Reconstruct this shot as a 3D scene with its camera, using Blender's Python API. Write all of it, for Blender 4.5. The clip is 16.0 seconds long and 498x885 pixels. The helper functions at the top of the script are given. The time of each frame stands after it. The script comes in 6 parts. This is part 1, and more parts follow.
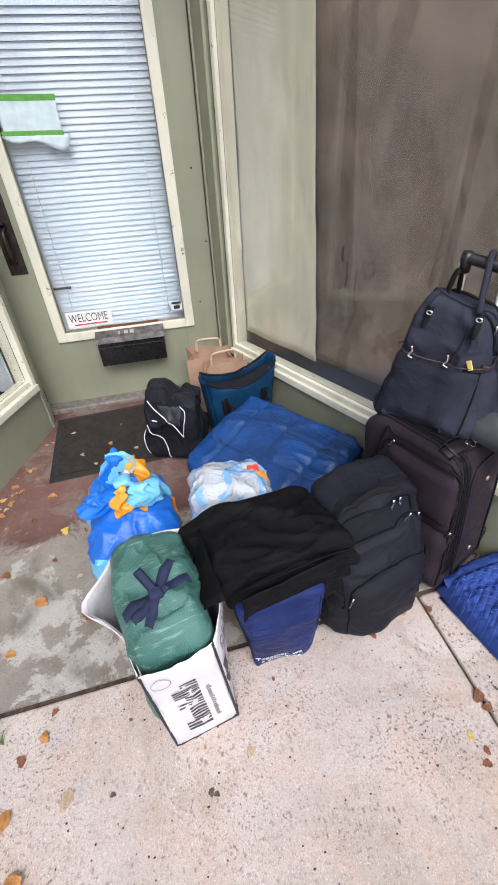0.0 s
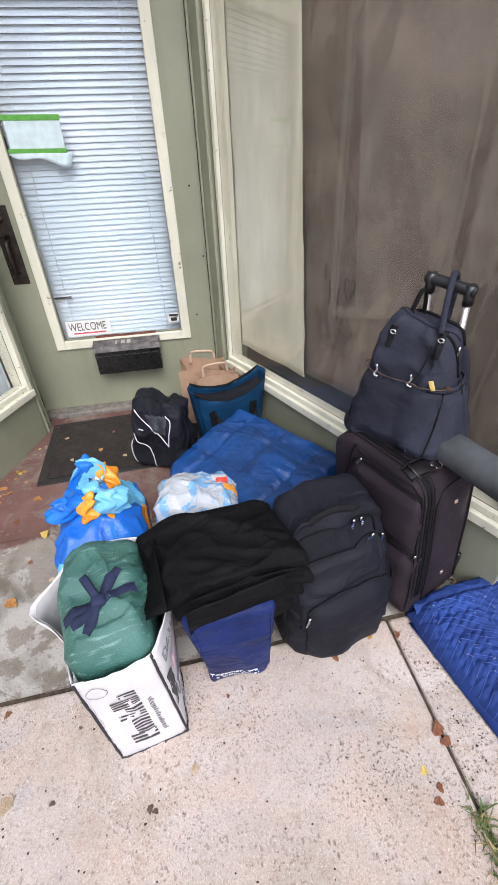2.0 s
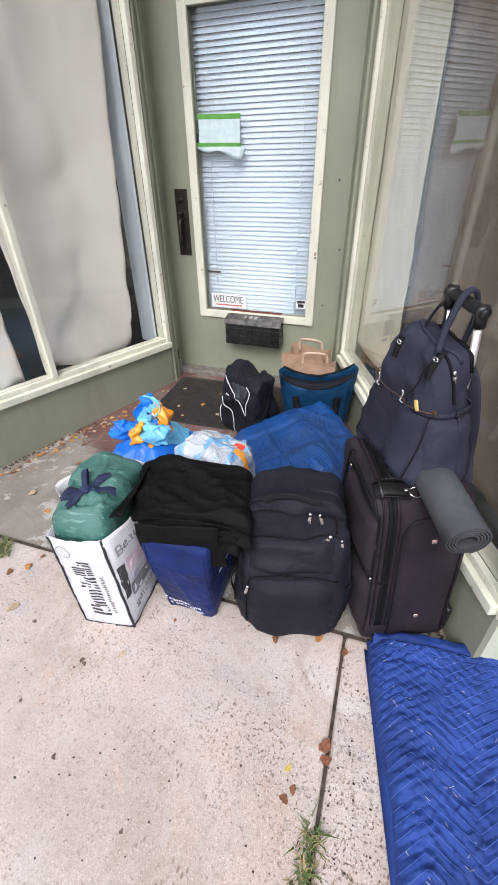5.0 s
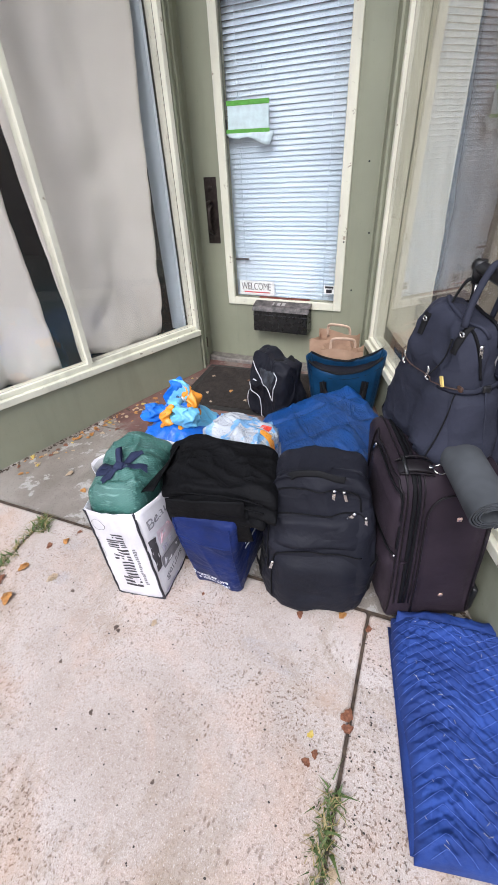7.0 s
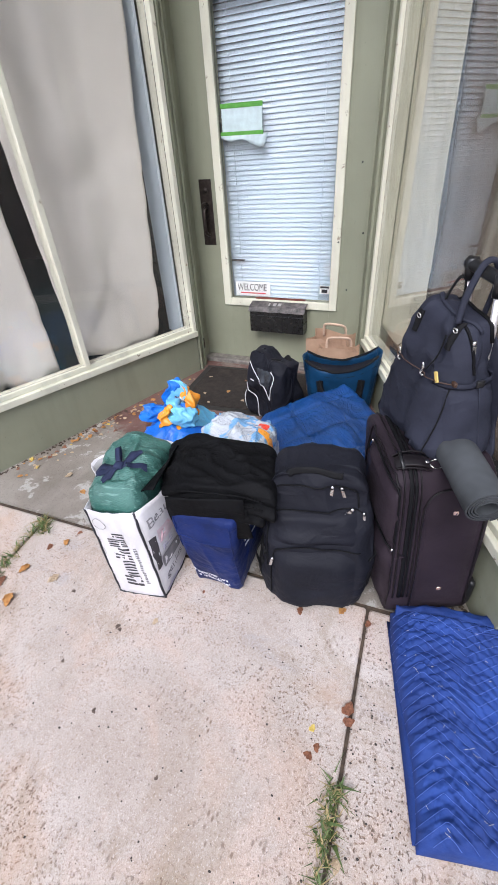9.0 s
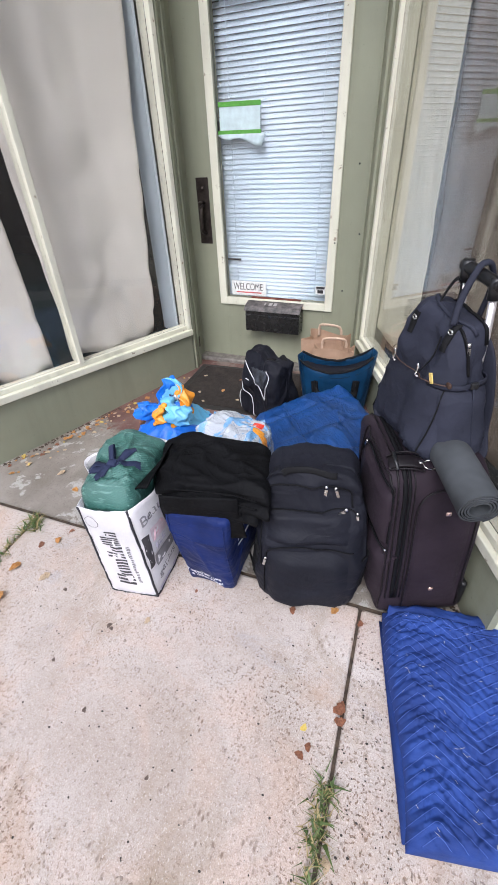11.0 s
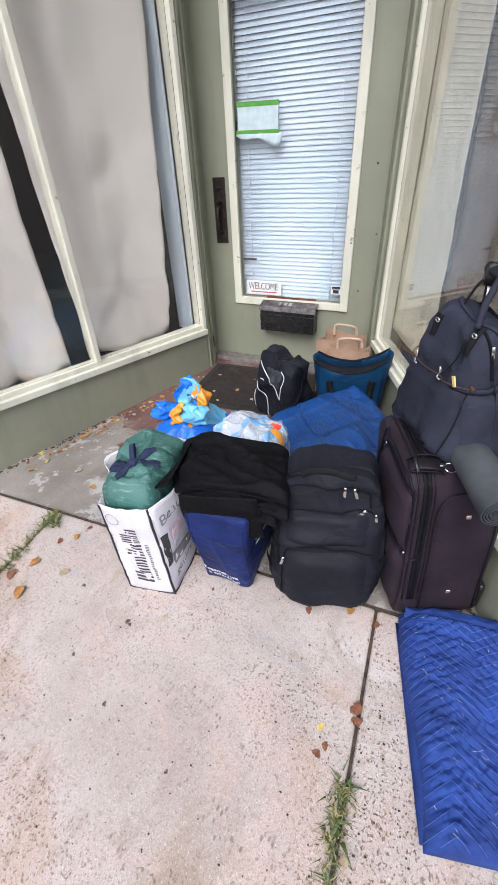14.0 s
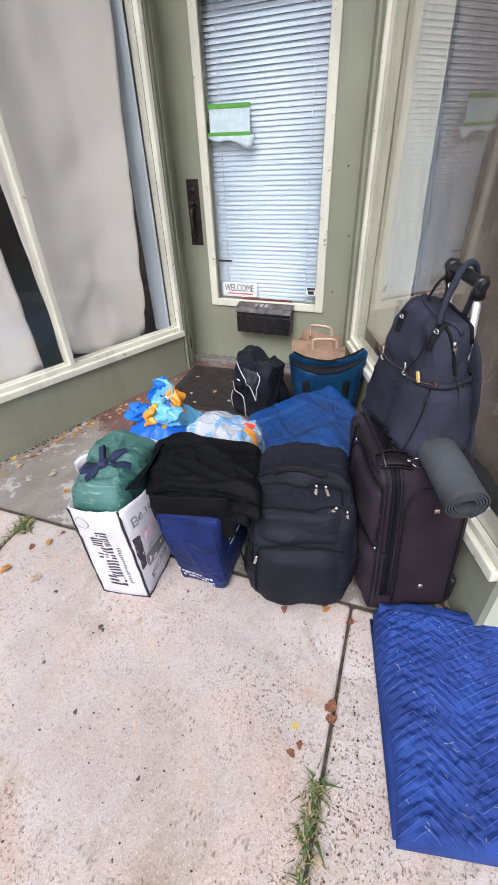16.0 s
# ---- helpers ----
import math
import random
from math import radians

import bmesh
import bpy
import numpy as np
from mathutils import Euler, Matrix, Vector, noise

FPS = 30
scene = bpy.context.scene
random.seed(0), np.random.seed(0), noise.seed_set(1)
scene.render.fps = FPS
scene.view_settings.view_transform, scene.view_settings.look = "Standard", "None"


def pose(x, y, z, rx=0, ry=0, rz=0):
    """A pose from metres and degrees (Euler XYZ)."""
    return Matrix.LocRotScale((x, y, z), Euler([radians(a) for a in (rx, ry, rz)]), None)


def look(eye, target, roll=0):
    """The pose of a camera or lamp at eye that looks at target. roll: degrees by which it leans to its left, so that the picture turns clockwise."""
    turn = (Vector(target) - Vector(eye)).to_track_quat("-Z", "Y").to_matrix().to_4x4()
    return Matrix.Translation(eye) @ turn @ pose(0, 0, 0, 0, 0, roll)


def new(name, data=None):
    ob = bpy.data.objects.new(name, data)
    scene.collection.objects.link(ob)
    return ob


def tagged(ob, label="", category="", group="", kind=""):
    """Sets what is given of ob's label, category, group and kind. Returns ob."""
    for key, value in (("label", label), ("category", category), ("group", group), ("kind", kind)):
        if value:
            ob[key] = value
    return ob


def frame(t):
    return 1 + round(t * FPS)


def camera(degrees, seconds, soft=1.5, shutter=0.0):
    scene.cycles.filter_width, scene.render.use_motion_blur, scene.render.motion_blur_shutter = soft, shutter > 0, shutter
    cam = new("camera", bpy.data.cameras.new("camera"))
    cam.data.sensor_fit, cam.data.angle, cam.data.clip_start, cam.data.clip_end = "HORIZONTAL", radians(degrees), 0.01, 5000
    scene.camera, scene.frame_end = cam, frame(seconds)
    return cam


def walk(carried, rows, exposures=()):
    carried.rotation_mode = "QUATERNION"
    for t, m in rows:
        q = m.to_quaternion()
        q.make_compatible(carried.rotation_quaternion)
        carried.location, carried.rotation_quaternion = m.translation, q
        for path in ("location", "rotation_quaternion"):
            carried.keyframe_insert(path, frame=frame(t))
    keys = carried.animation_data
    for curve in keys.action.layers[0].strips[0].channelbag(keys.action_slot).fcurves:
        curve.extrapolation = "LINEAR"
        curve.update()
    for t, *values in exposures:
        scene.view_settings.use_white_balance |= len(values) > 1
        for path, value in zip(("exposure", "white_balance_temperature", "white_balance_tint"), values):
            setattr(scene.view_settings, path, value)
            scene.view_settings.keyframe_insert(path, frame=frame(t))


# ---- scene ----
cam = camera(62.9, 16.0)
PATH = [
    (0, (0.092, 0.071, 1.25), (0.416, 1.656, 0.074), -3.6),
    (0.5, (0.099, 0.068, 1.256), (0.462, 1.647, 0.084), -3.1),
    (1, (0.114, 0.057, 1.264), (0.574, 1.627, 0.113), -2.4),
    (1.5, (0.156, 0.068, 1.247), (0.59, 1.653, 0.108), -3.0),
    (2, (0.237, 0.039, 1.244), (0.487, 1.676, 0.124), -2.8),
    (2.5, (0.352, -0.045, 1.238), (0.428, 1.629, 0.146), -3.3),
    (3, (0.419, -0.052, 1.246), (0.382, 1.641, 0.182), -2.5),
    (3.5, (0.532, 0.007, 1.241), (0.399, 1.683, 0.159), -0.6),
    (4, (0.621, 0.041, 1.23), (0.338, 1.687, 0.13), 0.2),
    (4.5, (0.676, 0.005, 1.247), (0.232, 1.614, 0.146), -0.1),
    (5, (0.732, -0.05, 1.24), (0.164, 1.507, 0.12), -0.9),
    (7.5, (0.756, -0.097, 1.225), (0.064, 1.389, 0.079), -3.4),
    (8, (0.759, -0.104, 1.226), (0.072, 1.386, 0.082), -3.4),
    (8.5, (0.767, -0.109, 1.227), (0.08, 1.383, 0.085), -3.8),
    (9, (0.76, -0.109, 1.224), (0.078, 1.386, 0.084), -3.9),
    (11.5, (0.756, -0.11, 1.221), (0.104, 1.397, 0.079), -2.4),
    (12, (0.74, -0.116, 1.227), (0.084, 1.39, 0.086), -2.2),
    (12.5, (0.741, -0.119, 1.219), (0.079, 1.379, 0.071), -2.3),
    (13, (0.732, -0.124, 1.222), (0.067, 1.37, 0.071), -2.2),
    (13.5, (0.732, -0.126, 1.219), (0.054, 1.362, 0.068), -2.5),
    (14, (0.73, -0.125, 1.234), (0.04, 1.36, 0.086), -2.9),
    (14.5, (0.739, -0.124, 1.223), (0.05, 1.353, 0.064), -3.1),
    (15, (0.745, -0.122, 1.217), (0.07, 1.366, 0.064), -3.0),
    (15.5, (0.753, -0.115, 1.216), (0.1, 1.387, 0.068), -2.8),
    (16, (0.769, -0.113, 1.218), (0.143, 1.409, 0.082), -2.4),
]
walk(cam, [(t, look(eye, target, roll)) for t, eye, target, roll in PATH], [(0, 0.64, 6080, 13), (2.5, 0.66, 6080, 13), (5, 0.68, 6020, 12), (8, 0.61, 5900, 13), (16, 0.61, 5900, 13)])

# ---- light ----
world = bpy.data.worlds.new("sky")
scene.world = world
world.use_nodes = True
wn = world.node_tree.nodes
wl = world.node_tree.links
sky = wn.new("ShaderNodeTexSky")
sky.sky_type = "NISHITA"
sky.sun_disc = False
sky.sun_elevation = radians(51)
sky.sun_rotation = radians(177)
sky.air_density = 1.0
sky.dust_density = 4.0
# high overcast: the blue of the clear sky is mostly greyed out
grey = wn.new("ShaderNodeHueSaturation")
grey.inputs["Saturation"].default_value = 0.5
wl.new(sky.outputs[0], grey.inputs["Color"])
wl.new(grey.outputs[0], wn["Background"].inputs["Color"])
wn["Background"].inputs["Strength"].default_value = 0.15
sun = new("sun", bpy.data.lights.new("sun", "SUN"))
sun.data.energy = 1.05
sun.data.angle = radians(35)
sun.data.color = (1.0, 0.96, 0.9)
sun.matrix_world = look((0.35, -4.6, 7.0), (0.1, 1.0, 0.0))


# ---- materials ----
class Mat:
    """A small wrapper to write node materials briefly."""

    def __init__(self, name, rough=0.6, metal=0.0, coords="Object"):
        self.m = bpy.data.materials.new(name)
        self.m.use_nodes = True
        self.t = self.m.node_tree
        self.b = self.t.nodes["Principled BSDF"]
        self.b.inputs["Roughness"].default_value = rough
        self.b.inputs["Metallic"].default_value = metal
        if coords == "World":
            self.co = self.t.nodes.new("ShaderNodeNewGeometry").outputs["Position"]
        else:
            self.co = self.t.nodes.new("ShaderNodeTexCoord").outputs[coords]

    def node(self, kind, **inputs):
        n = self.t.nodes.new(kind)
        for k, v in inputs.items():
            sock = n.inputs[k.replace("_", " ")]
            if isinstance(v, bpy.types.NodeSocket):
                self.t.links.new(v, sock)
            else:
                sock.default_value = v
        return n

    def noise(self, scale, detail=4.0, rough=0.55, dist=0.0, stretch=None):
        co = self.co
        if stretch:
            co = self.node("ShaderNodeMapping", Vector=co, Scale=stretch).outputs[0]
        return self.node("ShaderNodeTexNoise", Vector=co, Scale=scale, Detail=detail, Roughness=rough, Distortion=dist).outputs["Fac"]

    def ramp(self, fac, a, b, lo=0.0, hi=1.0):
        n = self.node("ShaderNodeMapRange", Value=fac)
        n.inputs["From Min"].default_value, n.inputs["From Max"].default_value = a, b
        n.inputs["To Min"].default_value, n.inputs["To Max"].default_value = lo, hi
        return n.outputs[0]

    def mix(self, fac, a, b):
        n = self.t.nodes.new("ShaderNodeMix")
        n.data_type = "RGBA"
        for sock, v in ((n.inputs[0], fac), (n.inputs[6], a), (n.inputs[7], b)):
            if isinstance(v, bpy.types.NodeSocket):
                self.t.links.new(v, sock)
            else:
                sock.default_value = (*v, 1) if isinstance(v, tuple) else v
        return n.outputs[2]

    def math(self, op, a, b=0.0):
        n = self.t.nodes.new("ShaderNodeMath")
        n.operation = op
        for sock, v in ((n.inputs[0], a), (n.inputs[1], b)):
            if isinstance(v, bpy.types.NodeSocket):
                self.t.links.new(v, sock)
            else:
                sock.default_value = v
        return n.outputs[0]

    def color(self, c):
        if isinstance(c, tuple):
            self.b.inputs["Base Color"].default_value = (*c, 1)
        else:
            self.t.links.new(c, self.b.inputs["Base Color"])
        return self

    def rough(self, r):
        self.t.links.new(r, self.b.inputs["Roughness"])
        return self

    def bump(self, h, strength=0.3, dist=0.002):
        n = self.node("ShaderNodeBump", Height=h, Strength=strength, Distance=dist)
        prev = self.b.inputs["Normal"].links
        if prev:
            self.t.links.new(prev[0].from_socket, n.inputs["Normal"])
        self.t.links.new(n.outputs[0], self.b.inputs["Normal"])
        return self


def fabric(name, col, rough=0.75, weave=900.0, var=0.25, sheen=0.04, wrinkle=0.5, coat=0.0):
    m = Mat(name, rough)
    big = m.noise(7.0, 3.0)
    lint = m.noise(160.0, 2.0)
    dark = tuple(c * (1 - var) for c in col)
    light = tuple(min(1, c * (1 + var)) for c in col)
    c = m.mix(m.ramp(big, 0.35, 0.65), dark, light)
    c = m.mix(m.ramp(lint, 0.72, 0.80, 0, 0.15), c, tuple(min(1, x * 1.5 + 0.02) for x in col))
    m.color(c)
    m.rough(m.ramp(m.noise(30.0), 0.3, 0.7, rough - 0.08, min(1, rough + 0.08)))
    for scale, share in ((7.0, 1.0), (17.0, 0.6)):
        ridge = m.math("ABSOLUTE", m.math("SUBTRACT", m.noise(scale, 2.0, 0.5, 0.9, (1.0, 1.0, 1.5)), 0.5))
        m.bump(m.ramp(ridge, 0.0, 0.16, 1.0, 0.0), wrinkle * share * 0.36, 0.013 * share)
    m.bump(m.noise(weave, 1.0), 0.35, 0.0006)
    m.b.inputs["Sheen Weight"].default_value = sheen * 0.3
    m.b.inputs["Sheen Roughness"].default_value = 0.5
    m.b.inputs["Specular IOR Level"].default_value = 0.15 + coat * 0.7
    return m.m


def painted(name, col, rough=0.5, dirt=0.3, chip=0.0, chip_col=(0.25, 0.2, 0.15), coords="World"):
    m = Mat(name, rough, coords=coords)
    c = m.mix(m.ramp(m.noise(2.2, 5.0), 0.3, 0.7), tuple(x * 0.86 for x in col), tuple(min(1, x * 1.08) for x in col))
    streak = m.noise(9.0, 4.0, 0.6, 0.2, (1, 1, 0.12))
    c = m.mix(m.ramp(streak, 0.5, 0.8, 0, dirt), c, tuple(x * 0.45 for x in col))
    speck = m.noise(120.0, 2.0)
    c = m.mix(m.ramp(speck, 0.7, 0.78, 0, 0.5), c, tuple(x * 0.3 for x in col))
    if chip:
        c = m.mix(m.ramp(m.noise(28.0, 5.0, 0.7), 0.69 - chip, 0.70 - chip), c, chip_col)
    m.color(c)
    m.rough(m.ramp(m.noise(16.0), 0.3, 0.7, rough - 0.12, rough + 0.15))
    m.bump(m.noise(45.0, 4.0), 0.25, 0.002)
    return m.m


def plain(name, col, rough=0.5, metal=0.0, var=0.12, scale=40.0, bump=0.15, spec=0.5):
    m = Mat(name, rough, metal)
    m.b.inputs["Specular IOR Level"].default_value = spec
    n = m.noise(scale, 4.0)
    m.color(m.mix(m.ramp(n, 0.3, 0.7), tuple(x * (1 - var) for x in col), tuple(min(1, x * (1 + var)) for x in col)))
    m.rough(m.ramp(m.noise(scale * 2.3), 0.3, 0.7, max(0.03, rough - 0.1), min(1, rough + 0.1)))
    if bump:
        m.bump(m.noise(scale * 4), bump, 0.0008)
    return m.m


def concrete_pale(name="pale_concrete", coarse=0.0):
    m = Mat(name, 0.85, coords="World")
    c = m.mix(m.ramp(m.noise(1.3, 6.0, 0.65, 0.3), 0.36, 0.64), (0.42, 0.352, 0.305), (0.60, 0.545, 0.505))
    c = m.mix(m.ramp(m.noise(2.3, 6.0, 0.7, 0.6), 0.46, 0.60, 0, 0.55), c, (0.58, 0.43, 0.35))
    c = m.mix(m.ramp(m.noise(3.1, 6.0, 0.7, 0.8), 0.51, 0.66, 0, 0.7), c, (0.34, 0.26, 0.185))
    c = m.mix(m.ramp(m.noise(4.6, 5.0, 0.65, 1.0, (0.5, 1.4, 1)), 0.60, 0.72, 0, 0.45), c, (0.37, 0.37, 0.40))
    c = m.mix(m.ramp(m.noise(21.0, 5.0, 0.7, 0.6), 0.58, 0.68, 0, 0.45), c, (0.33, 0.25, 0.185))
    c = m.mix(m.ramp(m.noise(420.0, 2.0), 0.45, 0.70, 0, 0.6), c, (0.26, 0.205, 0.17))
    c = m.mix(m.ramp(m.noise(240.0, 2.0, 0.5, 0.0, (1.3, 0.8, 1)), 0.60, 0.68, 0, 0.5), c, (0.70, 0.65, 0.60))
    worn = m.ramp(m.noise(1.9, 4.0, 0.6, 0.4), 0.44 - coarse, 0.60 - coarse)
    pits = m.math("MULTIPLY", m.ramp(m.noise(150.0, 3.0, 0.6), 0.57, 0.62), m.ramp(worn, 0, 1, 0.35, 1.0))
    c = m.mix(m.math("MULTIPLY", pits, 0.8), c, (0.20, 0.125, 0.08))
    holes = m.math("MULTIPLY", m.ramp(m.noise(75.0, 3.0, 0.6, 0.3), 0.66 - 0.2 * coarse, 0.69 - 0.2 * coarse), m.ramp(worn, 0, 1, 0.5, 1.0))
    c = m.mix(m.math("MULTIPLY", holes, 0.7), c, (0.11, 0.08, 0.065))
    fleck = m.node("ShaderNodeTexVoronoi", Vector=m.node("ShaderNodeMapping", Vector=m.co, Scale=(1.0, 0.7, 1.0)).outputs[0], Scale=125.0)
    fleck.inputs["Randomness"].default_value = 1.0
    pick = m.node("ShaderNodeSeparateColor", Color=fleck.outputs["Color"]).outputs[1]
    spots = m.math("MULTIPLY", m.ramp(fleck.outputs["Distance"], 0.32, 0.18), m.math("MULTIPLY", m.ramp(pick, 0.58, 0.80), m.ramp(worn, 0, 1, 0.2, 0.9)))
    c = m.mix(spots, c, (0.17, 0.115, 0.085))
    blot = m.node("ShaderNodeTexVoronoi", Vector=m.node("ShaderNodeMapping", Vector=m.co, Rotation=(0, 0, 0.6), Scale=(1.0, 0.55, 1.0)).outputs[0], Scale=70.0)
    rare = m.node("ShaderNodeSeparateColor", Color=blot.outputs["Color"]).outputs[2]
    patchy = m.ramp(m.noise(2.8, 5.0, 0.65, 0.5), 0.44, 0.60, 0.1, 1.0)
    blots = m.math("MULTIPLY", m.ramp(blot.outputs["Distance"], 0.30, 0.16), m.math("MULTIPLY", m.ramp(rare, 0.66, 0.72), patchy))
    c = m.mix(m.math("MULTIPLY", blots, 0.8), c, (0.155, 0.10, 0.07))
    c = m.mix(m.math("MULTIPLY", m.ramp(m.noise(1.7, 6.0, 0.7, 0.9), 0.52, 0.66), 0.45), c, (0.42, 0.27, 0.17))
    if coarse:
        stones = m.node("ShaderNodeTexVoronoi", Vector=m.co, Scale=60.0)
        tone = m.node("ShaderNodeSeparateColor", Color=stones.outputs["Color"]).outputs[0]
        c = m.mix(m.math("MULTIPLY", m.ramp(stones.outputs["Distance"], 0.30, 0.22), m.ramp(tone, 0.55, 0.75, 0, 0.5)), c, (0.20, 0.15, 0.12))
    m.color(c)
    m.bump(m.math("SUBTRACT", m.math("SUBTRACT", m.noise(150.0, 4.0), pits), holes), 0.7, 0.003)
    return m.m


def entry_floor():
    """Worn grey concrete whose dark red paint survives towards the door, with a ragged edge."""
    m = Mat("worn_entry_concrete", 0.8, coords="World")
    c = m.mix(m.ramp(m.noise(2.4, 6.0, 0.65), 0.35, 0.65), (0.175, 0.150, 0.122), (0.285, 0.255, 0.222))
    c = m.mix(m.ramp(m.noise(3.6, 7.0, 0.68, 0.3), 0.53, 0.55, 0, 0.75), c, (0.44, 0.42, 0.39))
    c = m.mix(m.ramp(m.noise(3.3, 5.0, 0.6, 0.5), 0.54, 0.66, 0, 0.75), c, (0.095, 0.082, 0.055))
    red = m.mix(m.ramp(m.noise(4.0, 6.0, 0.65), 0.35, 0.65), (0.105, 0.050, 0.041), (0.175, 0.092, 0.078))
    red = m.mix(m.ramp(m.noise(6.5, 7.0, 0.72, 0.7), 0.50, 0.60, 0, 0.8), red, (0.20, 0.17, 0.145))
    y = m.node("ShaderNodeSeparateXYZ", Vector=m.co).outputs[1]
    y = m.math("ADD", y, m.ramp(m.noise(5.0, 6.0, 0.7, 0.6), 0.3, 0.7, -0.16, 0.16))
    c = m.mix(m.ramp(y, 1.33, 1.37), c, red)
    c = m.mix(m.ramp(m.noise(200.0, 3.0), 0.56, 0.72, 0, 0.6), c, (0.06, 0.045, 0.038))
    m.color(c)
    m.rough(m.ramp(m.noise(3.3, 5.0), 0.4, 0.65, 0.85, 0.45))
    m.bump(m.noise(60.0, 6.0, 0.7), 0.5, 0.004)
    return m.m


def glass_mat(name, dirt=0.0, dirt_col=(0.35, 0.3, 0.26), tint=(1, 1, 1)):
    m = Mat(name, 0.0, coords="World")
    m.b.inputs["Transmission Weight"].default_value = 1.0
    m.b.inputs["IOR"].default_value = 1.5
    m.b.inputs["Base Color"].default_value = (*tint, 1)
    if dirt:
        d = m.node("ShaderNodeBsdfDiffuse")
        m.t.links.new(m.mix(m.ramp(m.noise(30.0), 0.3, 0.7), dirt_col, tuple(c * 0.6 for c in dirt_col)), d.inputs["Color"])
        run = m.noise(7.0, 6.0, 0.7, 1.2, (1, 1, 0.35))
        spots = m.noise(90.0, 3.0, 0.6, 0.0, (1, 1, 0.5))
        f = m.math("ADD", m.ramp(run, 0.3, 0.75, dirt * 0.35, dirt * 1.3), m.ramp(spots, 0.7, 0.76, 0, dirt))
        s = m.t.nodes.new("ShaderNodeMixShader")
        m.t.links.new(f, s.inputs[0])
        m.t.links.new(m.b.outputs[0], s.inputs[1])
        m.t.links.new(d.outputs[0], s.inputs[2])
        m.t.links.new(s.outputs[0], m.t.nodes["Material Output"].inputs[0])
    return m.m


GREEN = painted("olive_green_paint", (0.262, 0.268, 0.190), 0.5, 0.3)
CREAM = painted("cream_trim_paint", (0.70, 0.685, 0.555), 0.5, 0.45, 0.045, (0.30, 0.25, 0.18))
WHITE_TRIM = painted("off_white_trim_paint", (0.74, 0.72, 0.60), 0.5, 0.4, 0.04, (0.28, 0.22, 0.16))
# olive paint made paler: the brighter light on the front is in the colour
GREEN_LIT = painted("lit_olive_paint", (0.56, 0.58, 0.44), 0.5, 0.35, 0.05, (0.22, 0.10, 0.05))
PALE = concrete_pale()
PALE_COARSE = concrete_pale("coarse_pale_concrete", 0.06)
ENTRY = entry_floor()
SOIL = plain("joint_soil", (0.035, 0.028, 0.02), 0.95, 0, 0.5, 60, 0.8)
GLASS = glass_mat("window_glass", 0.014, (0.5, 0.48, 0.44))
GLASS_DIRTY = glass_mat("dirty_window_glass", 0.10, (0.40, 0.34, 0.28))
GLASS_DOOR = glass_mat("door_glass", 0.03, (0.6, 0.6, 0.6))
BLACK_PLASTIC = plain("black_plastic", (0.012, 0.012, 0.013), 0.38)
BLACK_METAL = plain("black_enamelled_metal", (0.01, 0.01, 0.01), 0.3, 0.0, 0.3, 25)
BRONZE = plain("dark_bronze", (0.045, 0.035, 0.03), 0.45, 0.7, 0.4, 60)
# near black: the gloom of the unlit shop is put into this colour
DARK_ROOM = plain("room_gloom_in_colour", (0.016, 0.017, 0.02), 0.9)


# ---- mesh helpers ----
def obj(name, bm, material, parent=None, label="", smooth=False):
    me = bpy.data.meshes.new(name)
    bmesh.ops.recalc_face_normals(bm, faces=bm.faces)
    if smooth:
        for f in bm.faces:
            f.smooth = True
    bm.to_mesh(me)
    bm.free()
    if material:
        me.materials.append(material)
    ob = new(name, me)
    if parent is not None:
        ob.parent = parent
    if label:
        ob["label"] = label
    return ob


def part(name, bm, material, parent, label="", smooth=True):
    return obj(name, bm, material, parent, label, smooth)


def empty(name, m, label, category, group="", kind=""):
    ob = new(name)
    ob.matrix_world = m
    ob.empty_display_size = 0.05
    return tagged(ob, label, category, group, kind)


def box(x0, x1, y0, y1, z0, z1, bevel=0.0, segs=2, bm=None):
    bm = bm or bmesh.new()
    r = bmesh.ops.create_cube(bm, size=1.0)
    for v in r["verts"]:
        v.co = Vector(((x0 + x1) / 2 + v.co.x * (x1 - x0), (y0 + y1) / 2 + v.co.y * (y1 - y0), (z0 + z1) / 2 + v.co.z * (z1 - z0)))
    if bevel:
        edges = list({e for v in r["verts"] for e in v.link_edges})
        bmesh.ops.bevel(bm, geom=edges, offset=bevel, segments=segs, affect="EDGES", profile=0.5)
    return bm


def prism(points, z0, z1, bm=None):
    bm = bm or bmesh.new()
    lo = [bm.verts.new((x, y, z0)) for x, y in points]
    hi = [bm.verts.new((x, y, z1)) for x, y in points]
    n = len(points)
    bm.faces.new(lo[::-1])
    bm.faces.new(hi)
    for i in range(n):
        bm.faces.new((lo[i], lo[(i + 1) % n], hi[(i + 1) % n], hi[i]))
    return bm


def soft(half, r, cuts, shape=None):
    """A box of half sizes with edges rounded by r, cut finely; shape moves each point."""
    bm = bmesh.new()
    bmesh.ops.create_cube(bm, size=2.0)
    bmesh.ops.subdivide_edges(bm, edges=bm.edges[:], cuts=cuts, use_grid_fill=True)
    h = Vector(half)
    inner = Vector([max(0.0, c - r) for c in half])
    for v in bm.verts:
        p = Vector((v.co.x * h.x, v.co.y * h.y, v.co.z * h.z))
        q = Vector([max(-i, min(i, c)) for c, i in zip(p, inner)])
        d = p - q
        if d.length > 1e-9:
            p = q + d.normalized() * min(r, max(abs(d.x), abs(d.y), abs(d.z)))
        v.co = shape(p) if shape else p
    return bm


